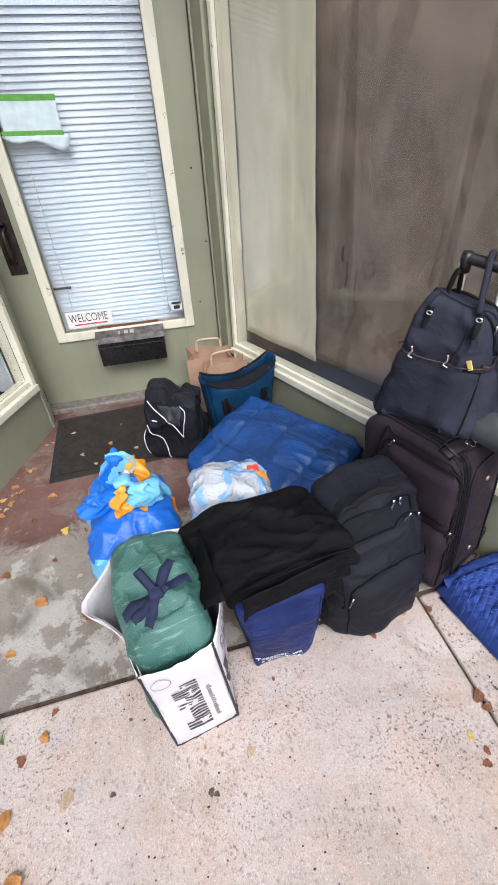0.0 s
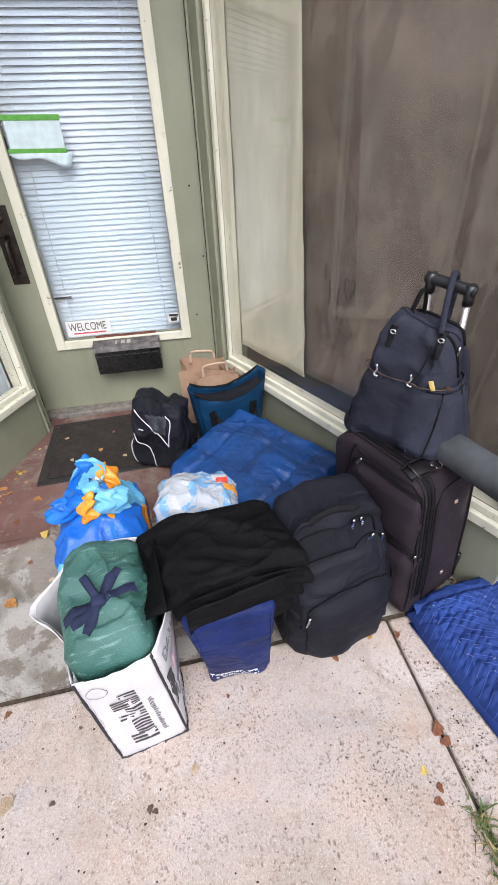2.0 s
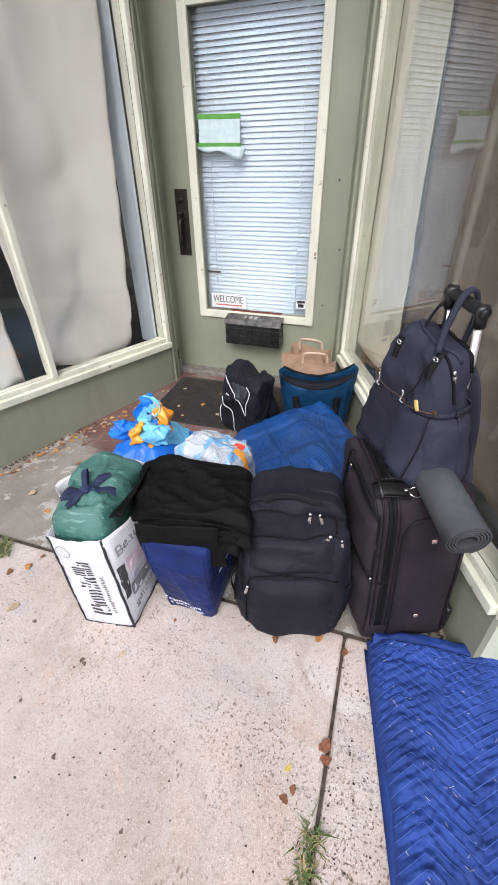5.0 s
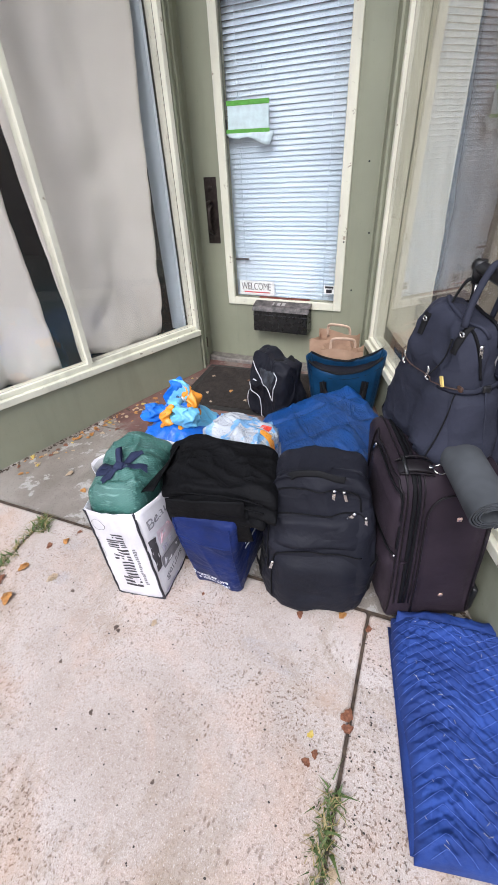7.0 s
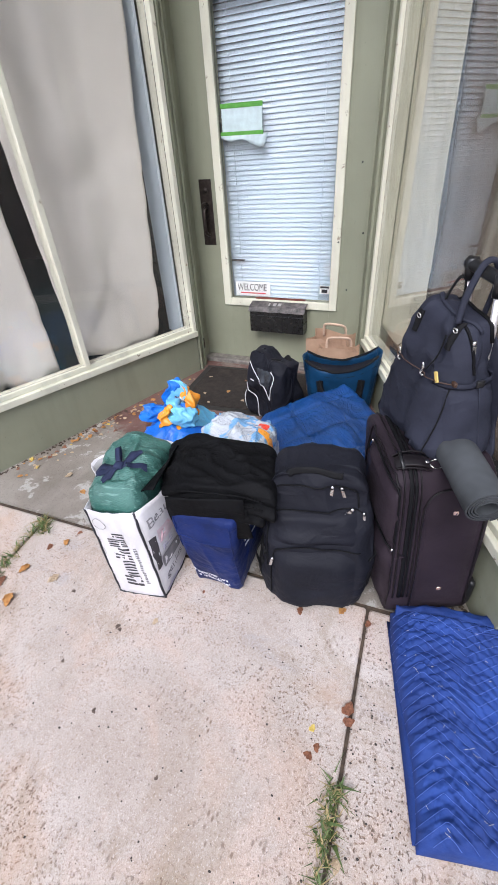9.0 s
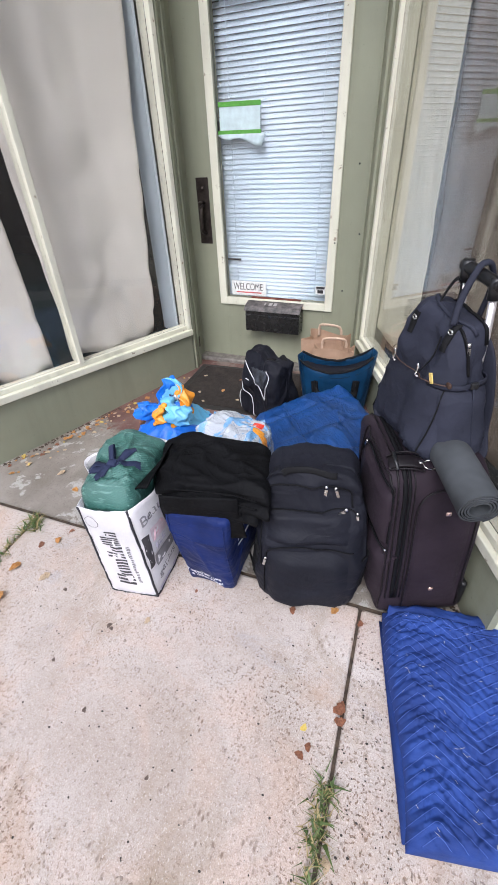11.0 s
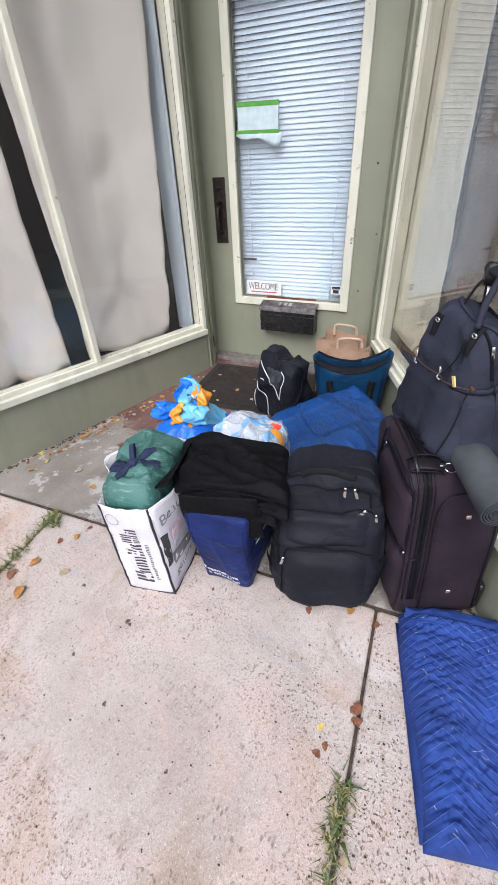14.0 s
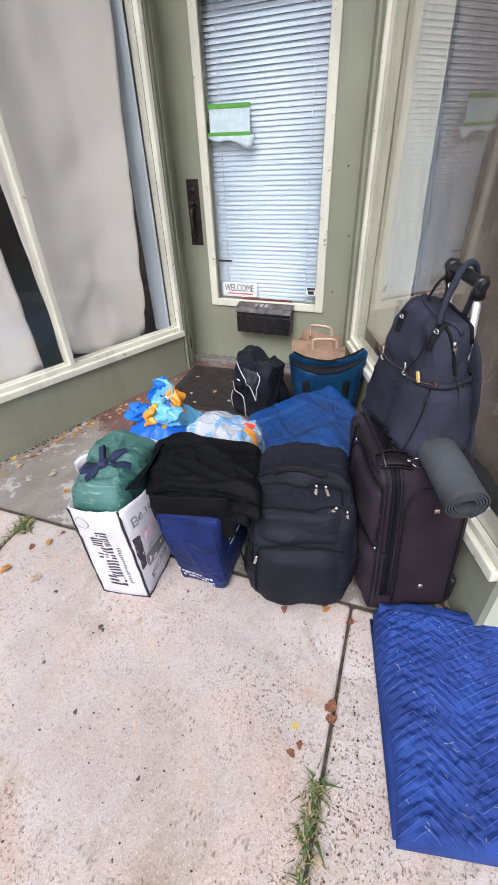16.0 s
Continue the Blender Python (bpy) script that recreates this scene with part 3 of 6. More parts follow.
def hung(m, corners, material, label, depth, ripple, seed, nu=36, nv=44, name="window_paper", bottom=0.0):
    """A paper sheet hung inside a window; corners (x, z) bottom-left, bottom-right, top-right, top-left."""
    (ax, az), (bx, bz), (cx, cz), (dx, dz) = corners

    def f(u, v):
        x = (ax * (1 - u) + bx * u) * (1 - v) + (dx * (1 - u) + cx * u) * v
        z = (az * (1 - u) + bz * u) * (1 - v) + (dz * (1 - u) + cz * u) * v
        fold = math.sin(u * 9.0 + seed + 1.2 * math.sin(v * 2.5 + seed)) * ripple * (0.5 + 0.5 * v)
        folds = (nz((x, z, seed), 5.0, seed) + 0.5 * nz((x, z, seed), 13.0, seed)) * ripple * 0.6 * (1.3 - v) + ripple * max(0.0, 1.1 - 1.6 * v) * (1.5 * crease((x, z, seed), 2.2, seed, (1.2, 0.6, 1), 3) + 0.8 * crease((x, z, seed), 5.0, seed + 4, (0.8, 1.2, 1), 3))
        return Vector((x, depth + fold + folds - 0.01 * bottom * (1 - v) ** 6, z + 0.012 * bottom * math.sin(7 * u) * (1 - v)))

    ob = obj(name, sheet(nu, nv, f, 0.0012), material, None, "", True)
    ob.matrix_world = m
    return tagged(ob, label, "paper sheet", "paper behind windows")


hung(ML, ((-0.715, 0.195), (-0.178, 0.192), (-0.05, 2.12), (-0.80, 2.12)), TAUPE, "large wrinkled grey-beige paper sheet hung inside the window", 0.145, 0.028, 0.6, bottom=1.0)
hung(ML, ((-1.46, 0.195), (-0.845, 0.195), (-0.86, 2.12), (-1.5, 2.12)), TAUPE, "second grey-beige paper sheet hung inside the window", 0.15, 0.026, 2.9, bottom=1.0)
hung(MR, ((-0.010, 0.28), (0.535, 0.275), (0.43, 2.12), (-0.010, 2.12)), IVORY, "ivory paper sheet hung inside the window by the door", 0.10, 0.006, 1.4)
kraft_dirty = Mat("stained_brown_paper", 0.8)
kc = kraft_dirty.mix(kraft_dirty.ramp(kraft_dirty.noise(2.0, 6.0, 0.65, 0.6), 0.35, 0.65), (0.080, 0.061, 0.047), (0.235, 0.186, 0.146))
kc = kraft_dirty.mix(kraft_dirty.ramp(kraft_dirty.noise(5.0, 5.0, 0.6, 1.4, (1, 1, 0.5)), 0.55, 0.59, 0, 0.45), kc, (0.060, 0.034, 0.020))
kc = kraft_dirty.mix(kraft_dirty.ramp(kraft_dirty.noise(16.0, 5.0, 0.7, 0.4, (1, 1, 0.25)), 0.56, 0.70, 0, 0.6), kc, (0.20, 0.175, 0.15))
kraft_dirty.color(kc)
hung(MR, ((0.50, 0.275), (1.50, 0.255), (1.52, 2.12), (0.34, 2.12)), kraft_dirty.m, "stained brown paper sheet hung inside the dirty window", 0.135, 0.008, 4.2)
REVEAL = painted("pale_blue_grey_reveal", (0.50, 0.56, 0.60), 0.6, 0.2)
tagged(part("reveal", box(-0.045, -0.03, 0.105, 0.24, 0.18, 2.15), REVEAL, west_window, "pale blue-grey inner window reveal", smooth=False))
heart = [(0.0, -1.0), (-0.55, -0.45), (-0.95, 0.15), (-0.85, 0.7), (-0.45, 0.85), (-0.1, 0.6), (0.0, 0.3), (0.1, 0.6), (0.45, 0.85), (0.85, 0.7), (0.95, 0.15), (0.55, -0.45), (0.0, -1.0)]
part("heart_mark", strip([(0.83 + 0.026 * x, 0.0395, 0.735 + 0.034 * y) for x, y in heart], 0.009, 0.0003, (0.3, 0, 1), 4, 6), plain("wiped_dark_glass_film", (0.022, 0.015, 0.011), 0.5), east_window, "heart drawn in the dirt of the glass")
for k, (x, z, l) in enumerate(((0.73, 0.66, 0.09), (0.78, 0.65, 0.075), (0.775, 0.615, 0.02), (0.71, 0.75, 0.05))):
    part("finger_mark", strip([(x, 0.0395, z), (x + 0.006 * (-1) ** k, 0.0395, z + l / 2), (x, 0.0395, z + l)], 0.010, 0.0003, (1, 0, 0), 4, 6), bpy.data.materials["wiped_dark_glass_film"], east_window)

# ---- door mat ----
rubber = Mat("dirty_brown_mat_pile", 0.95)
rc = rubber.mix(rubber.ramp(rubber.noise(30.0, 5.0, 0.7), 0.35, 0.7), (0.012, 0.009, 0.007), (0.036, 0.027, 0.022))
rubber.color(rubber.mix(rubber.ramp(rubber.noise(9.0, 4.0), 0.55, 0.75, 0, 0.6), rc, (0.055, 0.040, 0.033))).bump(rubber.noise(330.0, 2.0), 0.9, 0.003)
mat_pose = frame_of((-0.12, 1.855, gz(1.855) + 0.001), (1.0, 0.02)) @ Matrix.Rotation(math.atan(-0.0433), 4, "X")
mat_thing = placed("door_mat", mat_pose, "dirty dark brown door mat with a rubber border", "door mat")
part("carpet", box(-0.37, 0.37, -0.215, 0.235, 0.0015, 0.009), rubber.m, mat_thing, smooth=False)
border = bmesh.new()
for a in ((-0.41, 0.41, -0.255, -0.215), (-0.41, 0.41, 0.235, 0.265), (-0.41, -0.37, -0.215, 0.235), (0.37, 0.41, -0.215, 0.235)):
    box(*a, 0.0, 0.006, 0.002, 1, border)
part("border", border, plain("black_rubber", (0.02, 0.018, 0.016), 0.7, 0, 0.3), mat_thing, "black rubber border", smooth=False)

# ---- luggage ----
from mathutils.bvhtree import BVHTree


def tree_of(bm):
    return BVHTree.FromBMesh(bm)


def on(tree, p, d, off):
    """The point where a ray through p along d first meets the body, lifted by off."""
    d = Vector(d).normalized()
    hit, n, _, _ = tree.ray_cast(Vector(p) - d * 1.5, d)
    if hit is None:
        hit, n, _, _ = tree.find_nearest(Vector(p))
    if n.dot(d) > 0:
        n = -n
    return hit + n * off


def seam(tree, pts, d, w=0.006, h=0.003, off=0.001, n=8, square=False):
    line = [on(tree, q, d, off) for q in smooth_path(pts, n)]
    return strip(line, w, h, None, 1, 6, None, False, square)


def band(tree, pts, d, w, h=0.002, off=0.0015, n=8):
    """A flat band laid on the body along a line, its width lying in the surface."""
    d = Vector(d).normalized()
    path = smooth_path(pts, n)
    bm = bmesh.new()
    rows = []
    for i, q in enumerate(path):
        t = (path[min(i + 1, len(path) - 1)] - path[max(i - 1, 0)]).normalized()
        s = t.cross(d).normalized()
        rows.append([bm.verts.new(on(tree, q + s * (w * k / 4), d, off + (h if abs(k) < 2 else 0.0))) for k in (-2, -1.9, 0, 1.9, 2)])
    for a, b in zip(rows, rows[1:]):
        for k in range(4):
            bm.faces.new((a[k], a[k + 1], b[k + 1], b[k]))
    return bm


def patch(tree, outline, d, puff, n=14):
    """A padded pocket on the body; outline(u, v) gives points before it, raised by puff in the middle."""
    def f(u, v):
        e = min(1.0, 6 * min(u, 1 - u, v, 1 - v))
        e = e * e * (3 - 2 * e)
        return on(tree, outline(u, v), d, -0.002 + (puff + 0.002) * e)
    return sheet(n, n, f)


def lay_words(text, size, place, m2, material, parent, name="lettering", shear=0.0):
    """Lettering bent onto a surface: place(x, y) gives the point for a place in the text's plane."""
    ob = words(text, size, Matrix.Identity(4), material, parent, name, 0.0003)
    for v in ob.data.vertices:
        x, y = v.co.x + shear * v.co.y, v.co.y
        p, n = place(m2[0] + x * m2[2] - y * m2[3], m2[1] + x * m2[3] + y * m2[2])
        v.co = p + n * (0.0008 + v.co.z)
    return ob


BLACK_CLOTH = fabric("black_nylon", (0.0115, 0.0120, 0.0175), 0.6, 1100, 0.2, 0.0, 0.4, 0.0)
BLACK_MESH = fabric("black_webbing", (0.010, 0.010, 0.011), 0.75, 700, 0.2, 0.02, 0.15)
SOFT_BLACK = fabric("soft_black_cotton", (0.0042, 0.0042, 0.0048), 0.7, 1300, 0.3, 0.0, 0.7, -0.06)
NAVY_CLOTH = fabric("dark_navy_twill", (0.0265, 0.0285, 0.0425), 0.62, 1200, 0.25, 0.0, 0.45, -0.02)
PLUM = fabric("dark_aubergine_polyester", (0.0255, 0.0185, 0.0245), 0.5, 1400, 0.22, 0.03, 0.12, -0.08)
PLUM_TRIM = plain("dark_aubergine_piping", (0.010, 0.008, 0.0095), 0.45, spec=0.22)
ZIP = plain("black_zip", (0.007, 0.007, 0.008), 0.6, 0.0, 0.3, 400, 0.6, spec=0.12)
NICKEL = plain("polished_nickel", (0.72, 0.71, 0.69), 0.22, 1.0, 0.08)
COPPER = plain("copper_rivet", (0.75, 0.52, 0.42), 0.3, 0.8, 0.1)


def zip_pull(parent, p, d, length=0.028, w=0.008, tilt=(0, 0, -1)):
    """A metal zip pull lying at p on a surface facing along -d."""
    t = Vector(tilt).normalized()
    s = t.cross(Vector(d)).normalized()
    a = Vector(p)
    pull = part("zip_pull", strip([a, a + t * length * 0.5, a + t * length], w, 0.003, s, 1, 6, None, False, True), NICKEL, parent, "silver zip pull", smooth=False)
    part("slider", strip([a - t * 0.010, a + t * 0.002], w * 1.2, 0.006, s, 1, 8), NICKEL, pull)
    return pull


# white woven shopping bag with printed sides
BAG_W, BAG_D, BAG_H = 0.084, 0.172, 0.388
bag_pose = frame_of((-0.030, 0.640, 0.0), (0.987, 0.155))
shopper = placed("shopping_bag", bag_pose, "white woven plastic shopping bag with dark piping and printed sides", "shopping bag")
woven = Mat("white_woven_plastic", 0.42)
woven.color(woven.mix(woven.ramp(woven.noise(9.0, 4.0), 0.35, 0.7), (0.60, 0.585, 0.60), (0.72, 0.705, 0.725)))
woven.bump(woven.noise(16.0, 4.0, 0.6, 0.5), 0.4, 0.008).bump(woven.noise(500.0, 1.0), 0.2, 0.0005)
WOVEN = woven.m
LINING = plain("grey_bag_lining", (0.42, 0.41, 0.42), 0.6)
PIPING = plain("charcoal_piping", (0.025, 0.024, 0.032), 0.6)


def crumple(p, a=0.004, seed=0.0):
    return a * (nz(p, 9.0, seed) + 0.6 * nz(p, 21.0, seed))


def side_front(u, v):
    x = (-BAG_W + 2 * BAG_W * u) * (1 - 0.06 * v) - 0.017 * v
    return Vector((x, -BAG_D + 0.035 * v - 0.012 * math.sin(math.pi * u) * v + crumple((u, v, 0), 0.004, 1), BAG_H * v + 0.006 * math.sin(math.pi * u) * (v - 1)))


def side_right(u, v):
    y = -BAG_D + 2 * BAG_D * u + 0.035 * v * (1 - u) - 0.0 * v
    x = BAG_W * (1 - 0.06 * v) + 0.050 * math.sin(math.pi * u) ** 0.8 * (0.25 + 0.75 * v) + 0.018 * u * v - 0.017 * v * (1 - u) + crumple((u, v, 3), 0.005, 2)
    return Vector((x, y, BAG_H * v * (1 + 0.02 * u)))


def side_left(u, v):
    y = -BAG_D + 2 * BAG_D * u + 0.035 * v * (1 - u)
    x = -BAG_W * (1 - 0.06 * v) - 0.020 * math.sin(math.pi * u) * v - 0.075 * math.exp(-((u - 0.66) / 0.2) ** 2) * v ** 2.4 - 0.012 * u * v - 0.017 * v * (1 - u) + crumple((u, v, 7), 0.006, 3)
    return Vector((x, y, BAG_H * v * (1 + 0.02 * u) - 0.012 * math.sin(math.pi * u) * v))


def side_back(u, v):
    a, b = side_left(1, v), side_right(1, v)
    return a.lerp(b, u) + Vector((0, 0.02 * math.sin(math.pi * u) * v, 0))


for nm, f in (("front_panel", side_front), ("right_panel", side_right), ("left_panel", side_left), ("back_panel", side_back)):
    part(nm, sheet(16, 18, f, 0.0016), WOVEN, shopper)
part("base", box(-BAG_W, BAG_W, -BAG_D, BAG_D, 0.001, 0.006), WOVEN, shopper, smooth=False)
part("inner_panel", sheet(10, 8, lambda u, v: side_left(u, 0.35 + 0.64 * v) + Vector((0.006, 0, 0)), 0.001), LINING, shopper, "grey inside of the bag")
edges = ([side_front(0, v / 12) for v in range(13)], [side_front(1, v / 12) for v in range(13)],
         [side_front(u / 12, 0) + Vector((0, 0, 0.004)) for u in range(13)], [side_front(u / 12, 1) for u in range(13)],
         [side_right(u / 12, 0) + Vector((0, 0, 0.004)) for u in range(13)], [side_left(u / 12, 0) + Vector((0, 0, 0.004)) for u in range(13)])
for k, e in enumerate(edges):
    part("piping", strip(e, 0.008 if k != 3 else 0.004, 0.006 if k != 3 else 0.003, None, 2, 6), PIPING if k != 3 else WOVEN, shopper, "charcoal edge piping" if k != 3 else "")


def place_front(x, y):
    u, v = (x + BAG_W) / (2 * BAG_W), y / BAG_H
    return side_front(u, v), Vector((0, -1, 0))


def place_right(x, y):
    u, v = x / (2 * BAG_D), y / BAG_H
    return side_right(u, v), Vector((1, 0, 0))


def place_left(x, y):
    u, v = 1 - x / (2 * BAG_D), y / BAG_H
    return side_left(u, v), Vector((-1, 0, 0))


def printed(place, x0, x1, y0, y1, material, lift=0.0012, n=6, name="print"):
    def f(u, v):
        p, nrm = place(x0 + (x1 - x0) * u, y0 + (y1 - y0) * v)
        return p + nrm * lift
    return part(name, sheet(n, n, f), material, shopper)


DARKP = plain("charcoal_print", (0.045, 0.042, 0.048), 0.5)
GREYP = plain("grey_print", (0.23, 0.22, 0.235), 0.5)
PINKP = plain("pink_print", (0.70, 0.47, 0.52), 0.5)
LILAC = plain("lilac_print", (0.50, 0.47, 0.58), 0.5)
# name mark: a row of upright dark bars running up the front, with a finer row beside it
bars = random.Random(5)
y = 0.055
for k in range(9):
    h = (0.050, 0.030, 0.024, 0.026, 0.032, 0.028, 0.020, 0.020, 0.025)[k]
    tall = 0.062 if k in (0, 4, 6, 7) else 0.040
    for q in range(3 if k == 0 else 2):
        yy = y + q * h * (0.34 if k == 0 else 0.48)
        printed(place_front, 0.022 - tall, 0.022, yy, yy + h * (0.2 if k == 0 else 0.27), DARKP, 0.0014, 2, "bar")
    y += h
y = 0.07
while y < 0.235:
    h = bars.uniform(0.004, 0.008)
    printed(place_front, 0.036, 0.036 + bars.choice((0.009, 0.012)), y, y + h, GREYP, 0.0014, 2, "bar")
    y += h + 0.0035
ring = [place_front(-0.05 + 0.022 * math.cos(a), 0.335 + 0.022 * math.sin(a))[0] + Vector((0, -0.0016, 0)) for a in (k * math.pi / 12 for k in range(25))]
part("print", strip(ring, 0.002, 0.0006, (0, 0, 1), 1, 4), GREYP, shopper)
# right side: coloured fields and words
WHITEP = plain("white_print", (0.78, 0.76, 0.78), 0.5)
printed(place_right, 0.045, 0.25, 0.215, 0.272, plain("pale_pink_print", (0.66, 0.54, 0.58), 0.5), 0.0010)
printed(place_right, 0.010, 0.036, 0.125, 0.262, DARKP, 0.0014)
printed(place_right, 0.040, 0.34, 0.108, 0.160, GREYP, 0.0014)
printed(place_right, 0.02, 0.34, 0.004, 0.022, LILAC, 0.0012)
lay_words("SKILLFUL", 0.028, place_right, (0.032, 0.130, 0.0, 1.0), WHITEP, shopper)
lay_words("Beautiful", 0.052, place_right, (0.020, 0.298, 0.93, 0.22), GREYP, shopper, shear=0.25)
lay_words("AM", 0.068, place_right, (0.050, 0.218, 0.96, 0.10), PINKP, shopper)
lay_words("ELE", 0.040, place_right, (0.052, 0.174, 0.97, 0.10), LILAC, shopper)
lay_words("Clas", 0.062, place_right, (0.046, 0.112, 0.98, 0.06), WHITEP, shopper, shear=0.25)
lay_words("genius", 0.046, place_right, (0.035, 0.056, 0.98, 0.10), GREYP, shopper)
printed(place_left, 0.10, 0.26, 0.20, 0.30, PINKP, 0.0010)
printed(place_left, 0.06, 0.34, 0.09, 0.15, GREYP, 0.0012)
printed(place_left, 0.22, 0.34, 0.01, 0.08, DARKP, 0.0012)
for h0 in (0.31, 0.165, 0.05):
    x = 0.05
    while x < 0.28:
        w = bars.uniform(0.006, 0.014)
        printed(place_left, x, x + w, h0, h0 + bars.choice((0.018, 0.028)), GREYP if h0 > 0.2 else DARKP, 0.0016, 2, "bar")
        x += w + 0.006

# green tarpaulin bundle standing in it, tied with a dark blue ribbon
tarp = Mat("green_woven_tarpaulin", 0.38)
tsep = tarp.node("ShaderNodeSeparateXYZ", Vector=tarp.co)
wx = tarp.math("SINE", tarp.math("MULTIPLY", tsep.outputs[0], 1500.0))
wy = tarp.math("SINE", tarp.math("MULTIPLY", tsep.outputs[1], 1500.0))
tc = tarp.mix(tarp.ramp(tarp.noise(8.0, 4.0), 0.35, 0.65), (0.030, 0.100, 0.080), (0.060, 0.165, 0.138))
# pale woven flecks; the sheet's shiny streaks are painted into them too
tc = tarp.mix(tarp.ramp(tarp.noise(60.0, 3.0, 0.6, 0, (0.2, 2, 1)), 0.56, 0.70, 0, 0.8), tc, (0.19, 0.34, 0.30))
tarp.color(tc).bump(tarp.math("MULTIPLY", wx, wy), 0.5, 0.0008).bump(tarp.noise(11.0, 5.0, 0.6, 0.8), 0.5, 0.010).bump(tarp.noise(30.0, 3.0, 0.6, 1.5, (0.4, 1.6, 1)), 0.5, 0.004)
bundle_pose = frame_of((-0.048, 0.660, 0.008), (0.987, 0.155))
bundle = placed("tarpaulin_bundle", bundle_pose, "green woven tarpaulin bundle tied with a dark blue ribbon", "bundle")


def bundle_shape(p):
    q = Vector(p)
    u = q.y / 0.165
    q.x *= 1.0 - 0.10 * max(0, u) + 0.03 * math.cos(7 * u)
    top = max(0.0, q.z / 0.215)
    q.z += 0.030 * top * math.cos(u * 1.4) - 0.028 * top * max(0, -u) ** 2 - 0.014 * top * math.exp(-((u + 0.12) * 7) ** 2)
    q += Vector((nz(p, 8, 1), nz(p, 8, 4), nz(p, 9, 7))) * 0.012 + Vector((0.4, 0.4, 1)) * (nz(p, 24, 2) * 0.003 + 0.010 * crease(p, 7, 6, (1.3, 0.7, 1), 5) + 0.007 * crease(p, 17, 2, (0.7, 1.4, 1), 5) - 0.004 - 0.009 * math.exp(-((q.y + 0.085 - 0.25 * q.x) / 0.012) ** 2) * top)
    return q


bm = soft((0.098, 0.155, 0.212), 0.05, 46, bundle_shape)
bmesh.ops.translate(bm, verts=bm.verts, vec=(0, 0, 0.215))
tr = tree_of(bm)
part("body", bm, tarp.m, bundle)
RIBBON = fabric("dark_blue_ribbon", (0.022, 0.028, 0.062), 0.7, 1500, 0.2, 0.05, 0.15)
ky = -0.045
part("ribbon", band(tr, [(-0.075, ky - 0.012, 0.5), (-0.03, ky - 0.004, 0.5), (0.0, ky, 0.5), (0.04, ky + 0.012, 0.5), (0.075, ky + 0.02, 0.5)], (0, 0, -1), 0.024, 0.002, 0.002), RIBBON, bundle, "dark blue ribbon")
k0 = on(tr, (0.0, ky, 0.5), (0, 0, -1), 0.006)
part("knot", moved(soft((0.016, 0.014, 0.010), 0.009, 5), Matrix.Translation(k0)), RIBBON, bundle)
part("loop", strip([k0 + Vector(q) for q in ((0, 0, 0), (-0.010, 0.022, 0.016), (-0.022, 0.050, 0.024), (-0.026, 0.060, 0.014), (-0.014, 0.034, 0.002), (0, 0, 0))], 0.018, 0.002, (1, 0.4, 0.3), 6, 6), RIBBON, bundle)
for pts in ([(0, 0, 0), (0.022, 0.032, 0), (0.050, 0.062, 0)], [(0, 0, 0), (-0.016, -0.030, 0), (-0.034, -0.058, 0)], [(0, 0, 0), (-0.028, -0.022, 0), (-0.056, -0.034, 0)]):
    part("ribbon_end", band(tr, [Vector((k0.x, k0.y, 0.6)) + Vector(q) for q in pts], (0, 0, -1), 0.020, 0.002, 0.004), RIBBON, bundle)

# dark blue carrier bag under the black cloth
blue_pose = frame_of((0.228, 0.706, 0.0), (1.0, 0.05))
carrier = placed("carrier_bag", blue_pose, "dark blue carrier bag with white printing on its sides", "carrier bag")
BLUEFAB = fabric("dark_blue_coated_fabric", (0.011, 0.021, 0.095), 0.5, 900, 0.3, 0.02, 0.5, -0.05)


def carrier_shape(p):
    q = Vector(p)
    v = (q.z + 0.185) / 0.37
    q.x *= 0.86 + 0.20 * v
    q.y *= 0.95 + 0.08 * v
    q.y -= 0.018 * math.sin(math.pi * v) * max(0.0, -p.y / 0.13) * (1 - (p.x / 0.1) ** 2)
    q += Vector((nz(p, 6, 3), nz(p, 6, 9), 0)) * 0.016 + Vector((0.6, -1, 0)) * (0.006 * crease(p, 7, 4, (1.6, 1, 0.7), 5) + 0.003 * crease(p, 16, 9, (0.7, 1, 1.5), 5))
    return q


bm = soft((0.100, 0.130, 0.182), 0.020, 34, carrier_shape)
bmesh.ops.translate(bm, verts=bm.verts, vec=(0, 0, 0.186))
tr = tree_of(bm)
part("body", bm, BLUEFAB, carrier)
for sx in (-0.088, 0.088):
    part("seam", seam(tr, [(sx, 0, 0.02), (sx, 0, 0.18), (sx * 1.02, 0, 0.35)], (0, 1, 0), 0.005, 0.004), BLUEFAB, carrier)
part("seam", seam(tr, [(-0.09, 0, 0.27), (0, 0, 0.272), (0.09, 0, 0.27)], (0, 1, 0), 0.004, 0.002), BLUEFAB, carrier)
WHITE_INK = plain("white_lettering", (0.75, 0.76, 0.8), 0.6)


def place_cf(x, y):
    return on(tr, (x, 0, y), (0, 1, 0), 0.0008), Vector((0, -1, 0))


def place_cr(x, y):
    return on(tr, (0, x, y), (-1, 0, 0), 0.0008), Vector((1, 0, 0))


